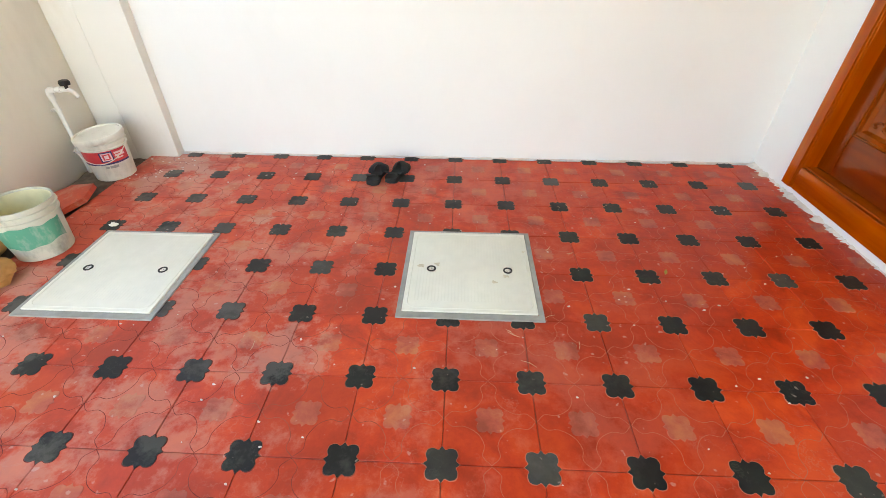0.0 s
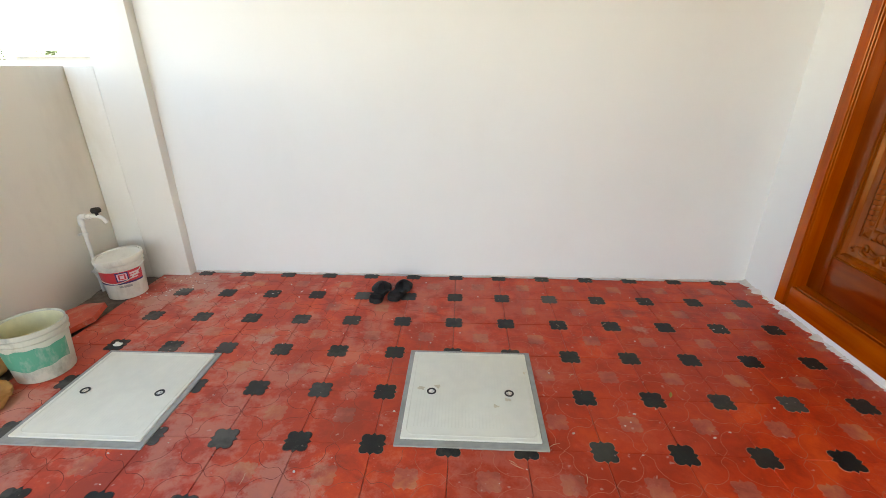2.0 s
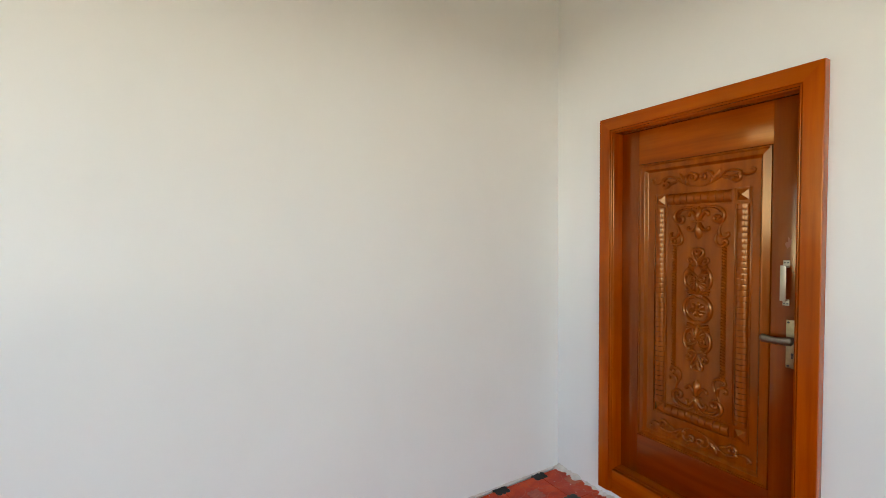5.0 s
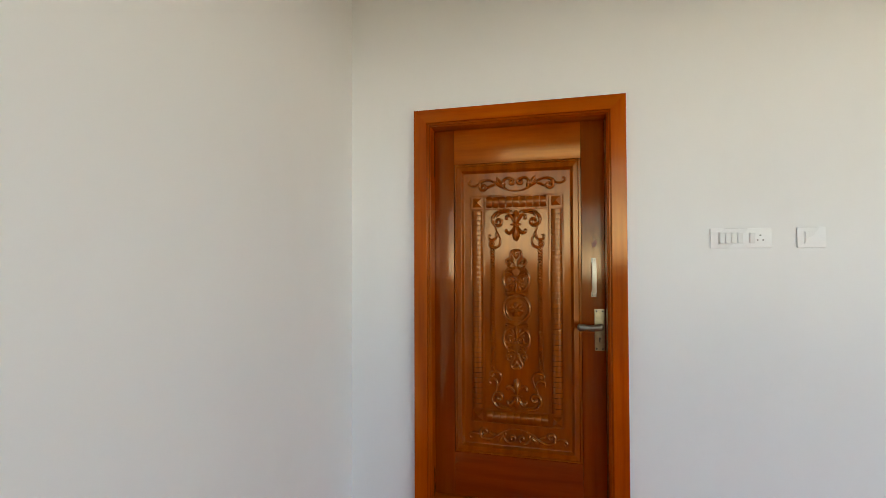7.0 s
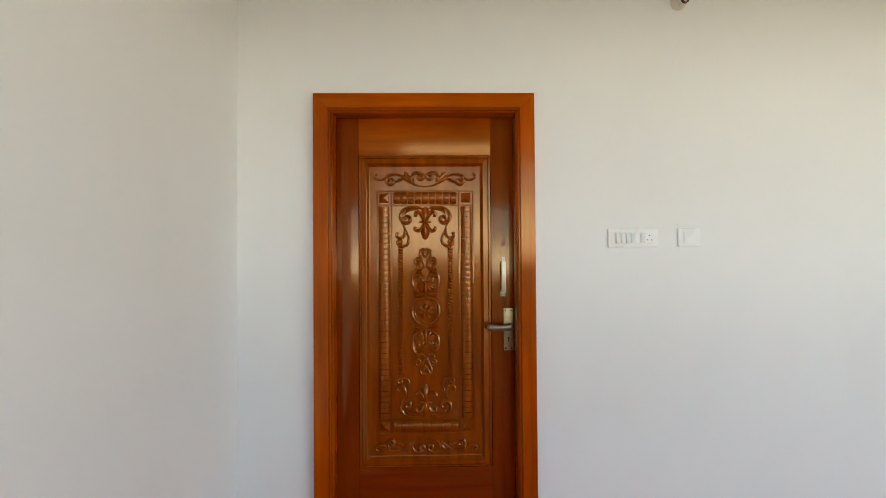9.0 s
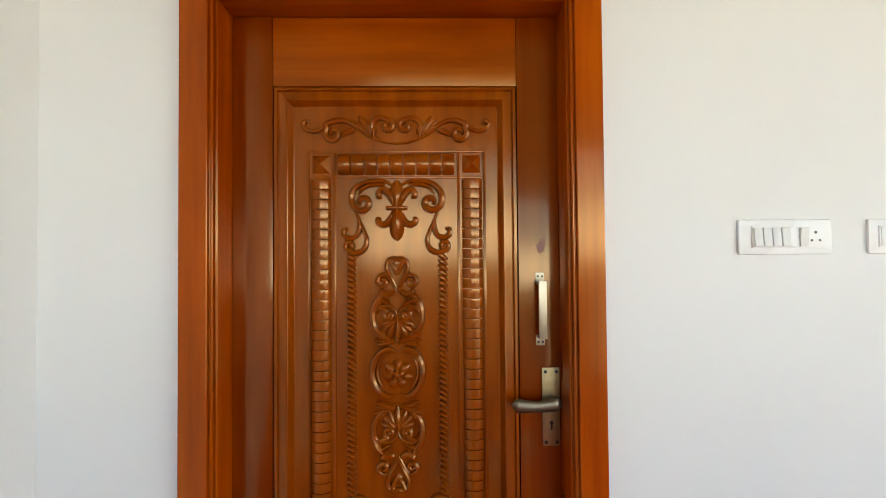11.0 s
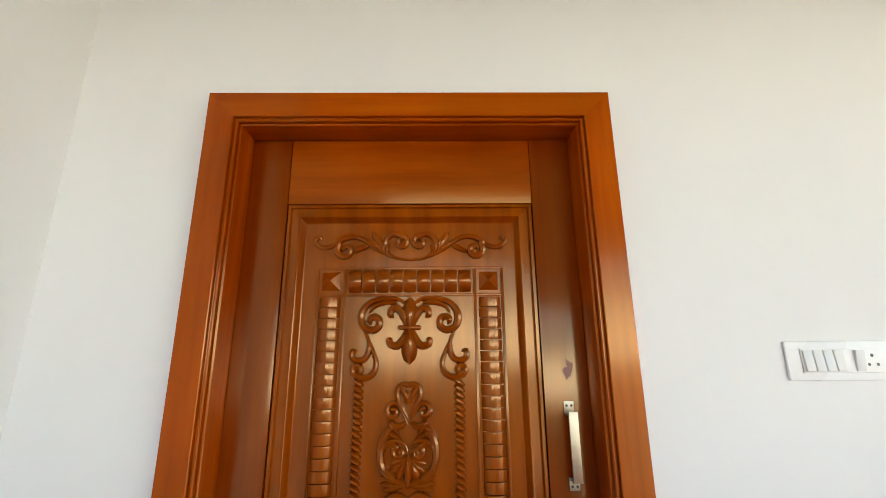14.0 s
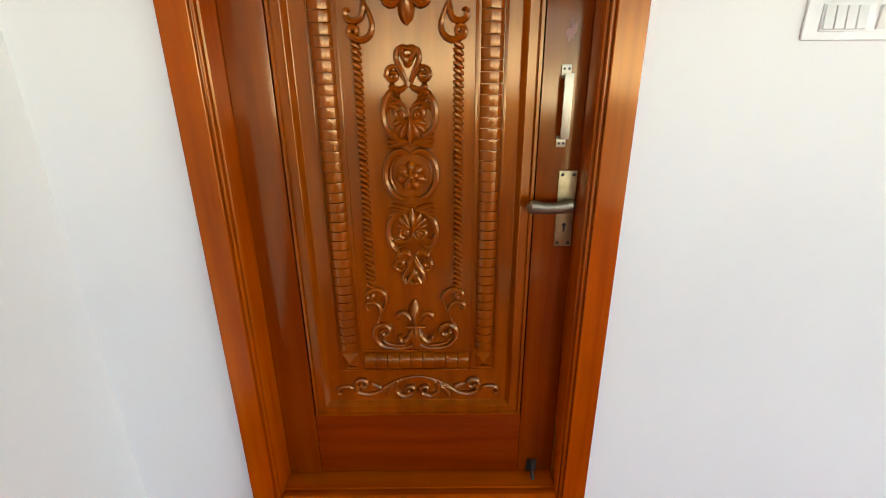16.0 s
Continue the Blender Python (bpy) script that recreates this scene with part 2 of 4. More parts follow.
def thing(name, at, label, category, group="", kind="", turn=0.0):
    ob = new(name)
    ob.matrix_world = pose(*at, 0, 0, turn)
    ob.empty_display_size = 0.05
    return tagged(ob, label, category, group, kind)


def finish(name, bm, mats, smooth=40):
    mesh = bpy.data.meshes.new(name)
    bmesh.ops.recalc_face_normals(bm, faces=bm.faces)
    bm.to_mesh(mesh)
    bm.free()
    for m in mats if isinstance(mats, (list, tuple)) else [mats]:
        mesh.materials.append(m)
    if smooth:
        mesh.shade_smooth()
        mesh.set_sharp_from_angle(angle=radians(smooth))
    return mesh


def part(name, bm, mats, parent, label="", smooth=40):
    """Links a bmesh, drawn in the world's or the turned thing's own coordinates, as one mesh under parent."""
    ob = new(name, finish(name, bm, mats, smooth))
    ob.parent = parent
    return tagged(ob, label)


def setting(name, bm, mats, label, category, smooth=40, at=(0, 0, 0)):
    ob = new(name, finish(name, bm, mats, smooth))
    ob.location = at
    return tagged(ob, label, category, kind="structure")


def box(bm, lo, hi, bevel=0.0, index=0):
    """A box from corner to corner, added to bm."""
    lo, hi = Vector(lo), Vector(hi)
    got = bmesh.ops.create_cube(bm, size=1.0, matrix=Matrix.Translation((lo + hi) / 2) @ Matrix.Diagonal((*(hi - lo), 1)))
    faces = {f for v in got["verts"] for f in v.link_faces}
    if bevel:
        edges = list({e for v in got["verts"] for e in v.link_edges})
        out = bmesh.ops.bevel(bm, geom=edges, offset=bevel, segments=2, affect="EDGES", profile=0.6)
        faces = {f for f in faces if f.is_valid} | set(out["faces"])
    for f in faces:
        f.material_index = index
    return bm


def boxed(lo, hi, bevel=0.0):
    return box(bmesh.new(), lo, hi, bevel)


def lathe(bm, profile, centre=(0, 0, 0), steps=40, turn=None, index=0):
    """Turns (radius, height) pairs round the z axis."""
    m = turn or Matrix.Identity(4)
    rings = []
    for r, z in profile:
        rings.append([bm.verts.new(m @ Vector((r * math.cos(a), r * math.sin(a), z)) + Vector(centre))
                      for a in (2 * math.pi * k / steps for k in range(steps))])
    for a, b in zip(rings, rings[1:]):
        for k in range(steps):
            f = bm.faces.new((a[k], a[(k + 1) % steps], b[(k + 1) % steps], b[k]))
            f.material_index = index
    for ring in (rings[0], rings[-1]):
        bm.faces.new(ring).material_index = index
    return bm


def tube(bm, points, radii, flat=1.0, out=None, sides=8, index=0):
    """A tube along points; with out given it is flattened along that direction."""
    pts = [Vector(p) for p in points]
    radii = radii if isinstance(radii, (list, tuple)) else [radii] * len(pts)
    rings = []
    prev = None
    for i, p in enumerate(pts):
        t = (pts[min(i + 1, len(pts) - 1)] - pts[max(i - 1, 0)]).normalized()
        if out is not None:
            o = Vector(out)
        else:
            o = prev if prev is not None else Vector((0.3, 0.2, 0.9)) if abs(t.z) < 0.8 else Vector((1, 0.2, 0))
            o = (o - t * o.dot(t)).normalized()
            prev = o
        n = t.cross(o).normalized()
        rings.append([bm.verts.new(p + n * radii[i] * math.cos(a) + o * radii[i] * flat * math.sin(a))
                      for a in (2 * math.pi * k / sides for k in range(sides))])
    for a, b in zip(rings, rings[1:]):
        for k in range(sides):
            bm.faces.new((a[k], a[(k + 1) % sides], b[(k + 1) % sides], b[k])).material_index = index
    for ring in (rings[0], rings[-1]):
        bm.faces.new(ring).material_index = index
    return bm


def smooth_line(points, n=6):
    """Catmull-Rom through the points."""
    pts = [Vector(p) for p in points]
    pts = [2 * pts[0] - pts[1]] + pts + [2 * pts[-1] - pts[-2]]
    out = []
    for i in range(1, len(pts) - 2):
        a, b, c, d = pts[i - 1:i + 3]
        for k in range(n):
            t = k / n
            out.append(0.5 * (2 * b + (c - a) * t + (2 * a - 5 * b + 4 * c - d) * t * t + (3 * b - a - 3 * c + d) * t ** 3))
    out.append(pts[-2])
    return out


def blob(bm, centre, size, wobble=0.0, turn=None, seed=0.0, rings=2, index=0):
    """A rounded lump, roughened by noise."""
    got = bmesh.ops.create_icosphere(bm, subdivisions=rings, radius=1.0)
    m = turn or Matrix.Identity(3)
    for v in got["verts"]:
        k = 1 + wobble * noise.noise(v.co * 1.7 + Vector((seed, seed * 2, 0)))
        v.co = Vector(centre) + m @ Vector((v.co.x * size[0] * k, v.co.y * size[1] * k, v.co.z * size[2] * k))
        for f in v.link_faces:
            f.material_index = index
    return bm


# ---- the building ----
WALL_Y, WALL_X = 0.02, 1.993            # faces of the long wall and of the door wall
CEIL_Z = 3.25
YARD_X, YARD_Y, YARD_TOP = -2.382, -0.047, 1.386
DOOR_S0, DOOR_S1, DOOR_Z0, DOOR_Z1 = 0.340, 1.351, 0.065, 2.160   # outer edges of the door frame (s = -y)

setting("wall_north", boxed((-1.93, WALL_Y, -0.1), (WALL_X + 0.23, WALL_Y + 0.23, CEIL_Z)), M_WALL,
        "smooth white painted wall of the car porch", "wall")
b = bmesh.new()
box(b, (WALL_X, -DOOR_S0 - 0.004, -0.1), (WALL_X + 0.23, WALL_Y, CEIL_Z))
box(b, (WALL_X, -5.2, -0.1), (WALL_X + 0.23, -DOOR_S1 + 0.004, CEIL_Z))
box(b, (WALL_X, -DOOR_S1 + 0.004, DOOR_Z1 - 0.004), (WALL_X + 0.23, -DOOR_S0 - 0.004, CEIL_Z))
box(b, (WALL_X, -DOOR_S1 + 0.004, -0.1), (WALL_X + 0.23, -DOOR_S0 - 0.004, DOOR_Z0 + 0.004))
setting("wall_east", b, M_WALL, "white painted wall that holds the carved door", "wall")
setting("room_behind_door", boxed((WALL_X + 0.24, -1.7, -0.1), (WALL_X + 0.3, 0.0, CEIL_Z)), M_WALL, "plain wall closing the doorway from behind", "wall")
setting("pillar", boxed((-2.19, -0.05, -0.1), (-1.900, 0.30, 2.688), 0.006), M_PILLAR,
        "white plastered square pillar with faint dirt at its foot", "pillar")
setting("beam", boxed((-2.19, -5.2, 2.69), (-1.900, 0.30, CEIL_Z), 0.005), M_PILLAR, "white plastered beam over the open side", "beam")
# unseen beam, placed by how far sun and sky reach into the porch
setting("beam_front", boxed((-1.888, -5.2, 2.69), (WALL_X - 0.01, -4.95, CEIL_Z), 0.005), M_PILLAR, "unseen white plastered beam added over the open front", "beam")
# unseen; added to cut daylight from the open front off the long wall
setting("wall_south", boxed((0.6, -5.2, -0.1), (WALL_X - 0.002, -5.0, 2.688)), M_WALL, "unseen plain white wall added to cut light from the porch front", "wall")
setting("ceiling", boxed((-2.19, -5.3, CEIL_Z + 0.004), (WALL_X + 0.35, 0.4, CEIL_Z + 0.16)), M_CEIL, "cream painted concrete ceiling", "ceiling")
setting("yard_wall_west", boxed((YARD_X - 0.15, -2.9, -0.2), (YARD_X, YARD_Y + 0.15, YARD_TOP), 0.008), M_YARD,
        "raw grey plastered compound wall, damp-stained low down", "wall")
setting("yard_wall_north", boxed((YARD_X + 0.002, YARD_Y, -0.2), (-2.192, YARD_Y + 0.15, YARD_TOP), 0.006), M_PILLAR,
        "short white stretch of compound wall beside the pillar", "wall")

b = bmesh.new()
bmesh.ops.create_grid(b, x_segments=2, y_segments=2, size=2500)
setting("ground", b, M_SAND, "dry sandy ground that runs to the horizon", "ground", at=(0, 0, -0.12))
# slab out of view, added so the sun bounces in pale instead of red
setting("forecourt", boxed((-2.6, -10.0, -0.115), (6.0, -3.901, -0.002), 0.003), M_BOUNCE, "unseen pale cement slab added to bounce sunlight into the porch", "paving")
setting("floor_bed", boxed((-2.08, -3.899, -0.11), (WALL_X - 0.001, WALL_Y - 0.001, -0.022)), M_JOINT, "dark mortar bed below the tiles", "floor")
b = bmesh.new()
bmesh.ops.create_grid(b, x_segments=40, y_segments=120, size=1.0)
for v in b.verts:
    x, y = -2.23 + v.co.x * 0.15, -1.98 + v.co.y * 1.92
    v.co = Vector((x, y, -0.012 + 0.016 * noise.noise(Vector((x * 9, y * 9, 0))) + 0.010 * noise.noise(Vector((x * 40, y * 40, 3)))))
setting("yard_soil", b, M_SOIL, "strip of dark loose soil along the compound wall", "soil")

# ---- the carved door ----
DOOR_C = 0.845                            # middle of the leaf, s = -y
LEAF_X, FIELD_X = 2.035, 2.048
door = thing("door_1", (WALL_X, 0, 0), "closed carved teak door in a varnished frame, set in the white wall", "door")
door.matrix_world = Matrix.Identity(4)


def member(run):
    """A moulded frame member: run gives (s, z) at both ends for an inset d."""
    profile = [(0.0, 2.12), (0.0, 1.954), (0.0015, 1.951), (0.004, 1.950), (0.066, 1.950), (0.068, 1.952), (0.0685, 1.961), (0.0705, 1.962),
               (0.073, 1.956), (0.076, 1.955), (0.0785, 1.958), (0.079, 1.969), (0.081, 1.970), (0.0835, 1.965), (0.0855, 1.967), (0.0870, 1.976), (0.0875, 2.12)]
    bm = bmesh.new()
    ends = [[bm.verts.new((x, -s, z)) for d, x in profile for s, z in [run(d)[k]]] for k in (0, 1)]
    n = len(profile)
    for k in range(n):
        bm.faces.new((ends[0][k], ends[0][(k + 1) % n], ends[1][(k + 1) % n], ends[1][k]))
    for e in ends:
        bm.faces.new(e)
    return bm


part("jamb", member(lambda d: ((DOOR_S0 + d, DOOR_Z0), (DOOR_S0 + d, DOOR_Z1 - d))), M_TEAK, door, "moulded upright of the frame", 14)
part("jamb", member(lambda d: ((DOOR_S1 - d, DOOR_Z0), (DOOR_S1 - d, DOOR_Z1 - d))), M_TEAK, door, "moulded upright of the frame", 14)
part("head", member(lambda d: ((DOOR_S0 + d, DOOR_Z1 - d), (DOOR_S1 - d, DOOR_Z1 - d))), M_TEAK_H, door, "moulded head of the frame", 14)
bm = boxed((1.978, -DOOR_S1 + 0.088, DOOR_Z0), (2.12, -DOOR_S0 - 0.088, 0.199), 0.003)
box(bm, (1.955, -DOOR_S1 + 0.088, DOOR_Z0), (1.978, -DOOR_S0 - 0.088, 0.194), 0.005)
part("sill", bm, M_TEAK_H, door, "scuffed wooden sill")

L0, L1, LZ0, LZ1 = 0.4285, 1.2625, 0.203, 2.0705
P0, P1, PZ0, PZ1 = 0.531, 1.157, 0.422, 1.891
leaf = part("leaf", boxed((LEAF_X + 0.028, -L1, LZ0), (LEAF_X + 0.045, -L0, LZ1)), M_TEAK, door)
part("stile", boxed((LEAF_X, -P0 + 0.0004, LZ0), (LEAF_X + 0.03, -L0, LZ1), 0.002), M_STILE, leaf)
part("stile", boxed((LEAF_X, -L1, LZ0), (LEAF_X + 0.03, -P1 - 0.0004, LZ1), 0.002), M_STILE, leaf)
part("rail", boxed((LEAF_X + 0.001, -P1, PZ1), (LEAF_X + 0.03, -P0, LZ1), 0.0025), M_TOP, leaf)
part("rail", boxed((LEAF_X + 0.001, -P1, LZ0), (LEAF_X + 0.03, -P0, PZ0), 0.0015), M_RAIL, leaf)


def surround(steps, s0, s1, z0, z1):
    """A mitred frame from (inset, x) steps, closed by the field inside."""
    bm = bmesh.new()
    loops = [[bm.verts.new((x, -s, z)) for s, z in ((s0 + d, z0 + d), (s1 - d, z0 + d), (s1 - d, z1 - d), (s0 + d, z1 - d))] for d, x in steps]
    for a, c in zip(loops, loops[1:]):
        for k in range(4):
            bm.faces.new((a[k], a[(k + 1) % 4], c[(k + 1) % 4], c[k]))
    bm.faces.new(loops[-1])
    return bm


panel = part("panel", surround([(0.0, LEAF_X + 0.03), (0.0012, LEAF_X + 0.007), (0.003, LEAF_X + 0.007), (0.0045, LEAF_X - 0.003), (0.011, LEAF_X - 0.004),
                                (0.0135, LEAF_X + 0.002), (0.016, LEAF_X + 0.001), (0.033, LEAF_X - 0.002), (0.0365, LEAF_X - 0.0035), (0.0385, LEAF_X - 0.002), (0.0485, FIELD_X - 0.001),
                                (0.051, FIELD_X)], P0, P1, PZ0, PZ1), M_CARVE, leaf, "sunk panel with a bevelled border", 8)
MID_Z = 1.151


def place(h, z, d=0.0):
    return Vector((FIELD_X - d, -(DOOR_C + h), z))


def stroke(bm, pts, r0, r1, sx, sz, lift=0.001, flat=1.35, n=5):
    """A carved ridge along (h, z) points measured from the panel's middle, thick at the start and thin at the end."""
    line = smooth_line([(p[0], p[1], 0) for p in pts], n)
    k = len(line) - 1
    radii = [1.75 * (r0 + (r1 - r0) * i / k) * (0.35 + 0.65 * min(1, 6 * i / k, 6 * (k - i) / k)) for i in range(k + 1)]
    tube(bm, [place(sx * p.x, MID_Z + sz * p.y, lift) for p in line], radii, flat, (-1, 0, 0), 8)


def curl(ch, cz, r, start, turns, way=1, n=18, end=0.22):
    """Points of a spiral that closes on (ch, cz)."""
    out = []
    for i in range(n + 1):
        t = i / n
        a = radians(start) + way * turns * 2 * math.pi * t
        rr = r * (1 - (1 - end) * t)
        out.append((ch + rr * math.cos(a), cz + rr * math.sin(a)))
    return out


def petal(bm, h, z, length, width, angle, sx, sz, lift=0.001, depth=0.007):
    """A raised leaf or petal with its root at (h, z), pointing along angle."""
    rows = [(0, 0.3), (0.2, 0.72), (0.45, 1), (0.7, 0.98), (0.88, 0.72), (1, 0.15)]
    grid = []
    ca, sa_ = math.cos(radians(angle)), math.sin(radians(angle))
    for t, w in rows:
        row = []
        for j in (-1, -0.5, 0, 0.5, 1):
            u, v = t * length, j * w * width / 2
            up = 1.8 * depth * (1 - 0.85 * j * j) * (0.4 + 0.6 * math.sin(math.pi * min(1, t + 0.1)))
            row.append(bm.verts.new(place(sx * (h + u * ca - v * sa_), MID_Z + sz * (z + u * sa_ + v * ca), lift + up if abs(j) < 1 else -0.001)))
        grid.append(row)
    for a, c in zip(grid, grid[1:]):
        for k in range(4):
            bm.faces.new((a[k], a[k + 1], c[k + 1], c[k]))


SIDES, ENDS = (-1, 1), (1, -1)
for sz in ENDS:
    # running scroll above and below the beads
    bm = bmesh.new()
    for sx in SIDES:
        stroke(bm, curl(0.023, 0.640, 0.017, 85, 1.15, 1)[::-1] + [(0.038, 0.662), (0.054, 0.656), (0.064, 0.640), (0.060, 0.618), (0.036, 0.600), (0.0, 0.594)], 0.0042, 0.0050, sx, sz)
        stroke(bm, [(0.045, 0.601), (0.085, 0.622), (0.118, 0.648), (0.150, 0.655), (0.180, 0.644)] + curl(0.163, 0.620, 0.021, 40, 1.2, -1), 0.0055, 0.0040, sx, sz)
        stroke(bm, [(0.182, 0.640), (0.205, 0.628), (0.228, 0.630), (0.240, 0.644), (0.231, 0.654), (0.224, 0.646)], 0.0040, 0.0034, sx, sz)
        stroke(bm, [(0.066, 0.620), (0.078, 0.645), (0.098, 0.668)], 0.0055, 0.0016, sx, sz)
        stroke(bm, [(0.072, 0.615), (0.088, 0.634), (0.106, 0.652)], 0.0055, 0.0016, sx, sz)
        stroke(bm, [(0.105, 0.632), (0.126, 0.622), (0.142, 0.612)], 0.0050, 0.0020, sx, sz)
        for ph, pz, w, wide, a in ((0.066, 0.612, 0.064, 0.022, 62), (0.074, 0.616, 0.050, 0.017, 40), (0.060, 0.606, 0.036, 0.016, 95), (0.108, 0.634, 0.040, 0.015, -24)):
            petal(bm, ph, pz, w, wide, a, sx, sz, 0.001, 0.006)
    part("scroll_carving", bm, M_CARVE, panel, "running leaf scroll carved in relief")
    # bead row and corner blocks
    for k in range(9):
        h0, h1 = -0.151 + 0.302 * k / 9 + 0.0012, -0.151 + 0.302 * (k + 1) / 9 - 0.0012
        bm = bmesh.new()
        line = [(h0, 0.93), (h0 + 0.003, 0.985), ((h0 + h1) / 2, 1.0), (h1 - 0.003, 0.985), (h1, 0.93)]
        tube(bm, [place(h, MID_Z + sz * 0.5405, 0.0) for h, w in line], [0.0285 * w for h, w in line], 0.68, (-1, 0, 0), 10)
        part("bead", bm, M_CARVE, panel)
    for sx in SIDES:
        bm = bmesh.new()
        ring = [bm.verts.new(place(sx * 0.194 + a, MID_Z + sz * 0.5405 + c, -0.002)) for a, c in ((-0.026, -0.026), (0.026, -0.026), (0.026, 0.026), (-0.026, 0.026))]
        tip = bm.verts.new(place(sx * 0.194, MID_Z + sz * 0.5405, 0.016))
        for k in range(4):
            bm.faces.new((ring[k], ring[(k + 1) % 4], tip))
        bm.faces.new(ring)
        part("corner_block", bm, M_CARVE, panel, "pyramid-cut corner block", 0)
    # the large paired scrolls and the lily between them
    bm = bmesh.new()
    for sx in SIDES:
        stroke(bm, [(0.006, 0.482), (0.030, 0.496), (0.062, 0.497), (0.096, 0.488), (0.116, 0.462), (0.113, 0.434), (0.096, 0.420)] + curl(0.088, 0.441, 0.021, -60, 1.0, -1), 0.0055, 0.0050, sx, sz)
        stroke(bm, [(0.030, 0.488), (0.062, 0.487), (0.086, 0.478), (0.098, 0.462)], 0.0040, 0.0025, sx, sz)
        stroke(bm, [(0.112, 0.440), (0.103, 0.408), (0.088, 0.375), (0.078, 0.345), (0.084, 0.322), (0.104, 0.311), (0.126, 0.318)] + curl(0.121, 0.329, 0.012, -50, 1.0, 1), 0.0045, 0.0050, sx, sz)
        stroke(bm, [(0.100, 0.410), (0.096, 0.380), (0.104, 0.356), (0.122, 0.350), (0.136, 0.358), (0.134, 0.372), (0.124, 0.372)], 0.0045, 0.0042, sx, sz)
    part("scroll_carving", bm, M_CARVE, panel, "pair of large scrolls carved in relief")
    bm = bmesh.new()
    petal(bm, 0, 0.425, 0.075, 0.036, 90, 1, sz, 0.001, 0.010)
    petal(bm, 0, 0.424, 0.083, 0.040, -90, 1, sz, 0.001, 0.012)
    for sx in SIDES:
        stroke(bm, [(0.008, 0.430), (0.014, 0.455), (0.030, 0.473), (0.043, 0.470), (0.046, 0.458), (0.038, 0.452)], 0.0065, 0.0045, sx, sz)
        stroke(bm, [(0.008, 0.422), (0.014, 0.400), (0.030, 0.384), (0.045, 0.388), (0.048, 0.397), (0.041, 0.401)], 0.0060, 0.0045, sx, sz)
    tube(bm, [place(h, MID_Z + sz * 0.4265, 0.007) for h in (-0.028, -0.024, 0.024, 0.028)], [0.003, 0.0055, 0.0055, 0.003], 1, (-1, 0, 0), 8)
    part("lily_carving", bm, M_CARVE, panel, "heraldic lily carved in relief")
    # upper or lower half of the middle ornament
    bm = bmesh.new()
    for sx in SIDES:
        stroke(bm, [(0.0, 0.262), (0.008, 0.272), (0.020, 0.292), (0.026, 0.282), (0.026, 0.268), (0.014, 0.244), (0.002, 0.222)], 0.0042, 0.0038, sx, sz)
        stroke(bm, [(0.0, 0.291), (0.010, 0.296), (0.021, 0.291)], 0.0045, 0.0040, sx, sz)
        stroke(bm, [(0.002, 0.208), (0.016, 0.236), (0.030, 0.255), (0.046, 0.250), (0.050, 0.236)] + curl(0.036, 0.236, 0.012, 0, 1.0, -1), 0.0045, 0.0040, sx, sz)
        stroke(bm, [(0.005, 0.214), (0.020, 0.204), (0.036, 0.208), (0.040, 0.220)], 0.0045, 0.0055, sx, sz)
        stroke(bm, [(0.038, 0.205), (0.056, 0.182), (0.063, 0.150), (0.056, 0.116), (0.030, 0.092), (0.0, 0.074)], 0.0055, 0.0042, sx, sz)
        stroke(bm, [(0.0, 0.150), (0.010, 0.168), (0.030, 0.174), (0.046, 0.170)] + curl(0.021, 0.150, 0.014, 60, 1.1, -1), 0.0046, 0.0034, sx, sz)
        petal(bm, 0.014, 0.176, 0.045, 0.014, 25, sx, sz)
        petal(bm, 0.020, 0.186, 0.036, 0.012, 50, sx, sz)
        for a, w in ((-66, 0.052), (-42, 0.048), (-18, 0.040)):
            petal(bm, 0.003, 0.138, w, 0.021, a, sx, sz, 0.001, 0.006)
        for ph, pz, w, a in ((0.026, 0.208, 0.034, -28), (0.038, 0.196, 0.036, -48), (0.048, 0.178, 0.036, -66), (0.040, 0.172, 0.026, -30), (0.030, 0.100, 0.030, 30)):
            petal(bm, ph, pz, w, 0.016, a, sx, sz, 0.001, 0.006)
        blob(bm, place(sx * 0.037, MID_Z + sz * 0.208, 0.004), (0.007, 0.006, 0.006))
        blob(bm, place(sx * 0.021, MID_Z + sz * 0.150, 0.004), (0.008, 0.007, 0.007))
        for a, w in ((2, 0.058), (17, 0.060), (-13, 0.054)):
            petal(bm, 0.004, 0.084, w, 0.017, a, sx, sz)
    petal(bm, 0, 0.146, 0.066, 0.024, -90, 1, sz, 0.002, 0.009)
    petal(bm, 0, 0.282, 0.030, 0.026, -90, 1, sz, 0.0, 0.004)
    for h in (-0.014, 0.0, 0.014):
        blob(bm, place(h, MID_Z + sz * (0.294 if h == 0 else 0.289), 0.003), (0.007, 0.008, 0.006))
    part("leaf_carving", bm, M_CARVE, panel, "leaf and scroll ornament carved in relief")
bm = bmesh.new()
for sx in SIDES:
    stroke(bm, [(0.0, 0.054), (0.020, 0.062), (0.044, 0.054), (0.061, 0.026), (0.063, -0.010), (0.048, -0.042), (0.024, -0.058), (0.004, -0.052)], 0.0055, 0.0050, sx, 1)
    stroke(bm, [(0.020, 0.052), (0.038, 0.044), (0.050, 0.022), (0.051, -0.008), (0.039, -0.034)], 0.0030, 0.0026, sx, 1)
part("ring_carving", bm, M_CARVE, panel, "carved ring of two scrolls")
bm = bmesh.new()
for k in range(7):
    t = radians(90 + 360 * k / 7)
    petal(bm, 0.010 * math.cos(t), 0.010 * math.sin(t), 0.029, 0.027, math.degrees(t), 1, 1, 0.0005, 0.007)
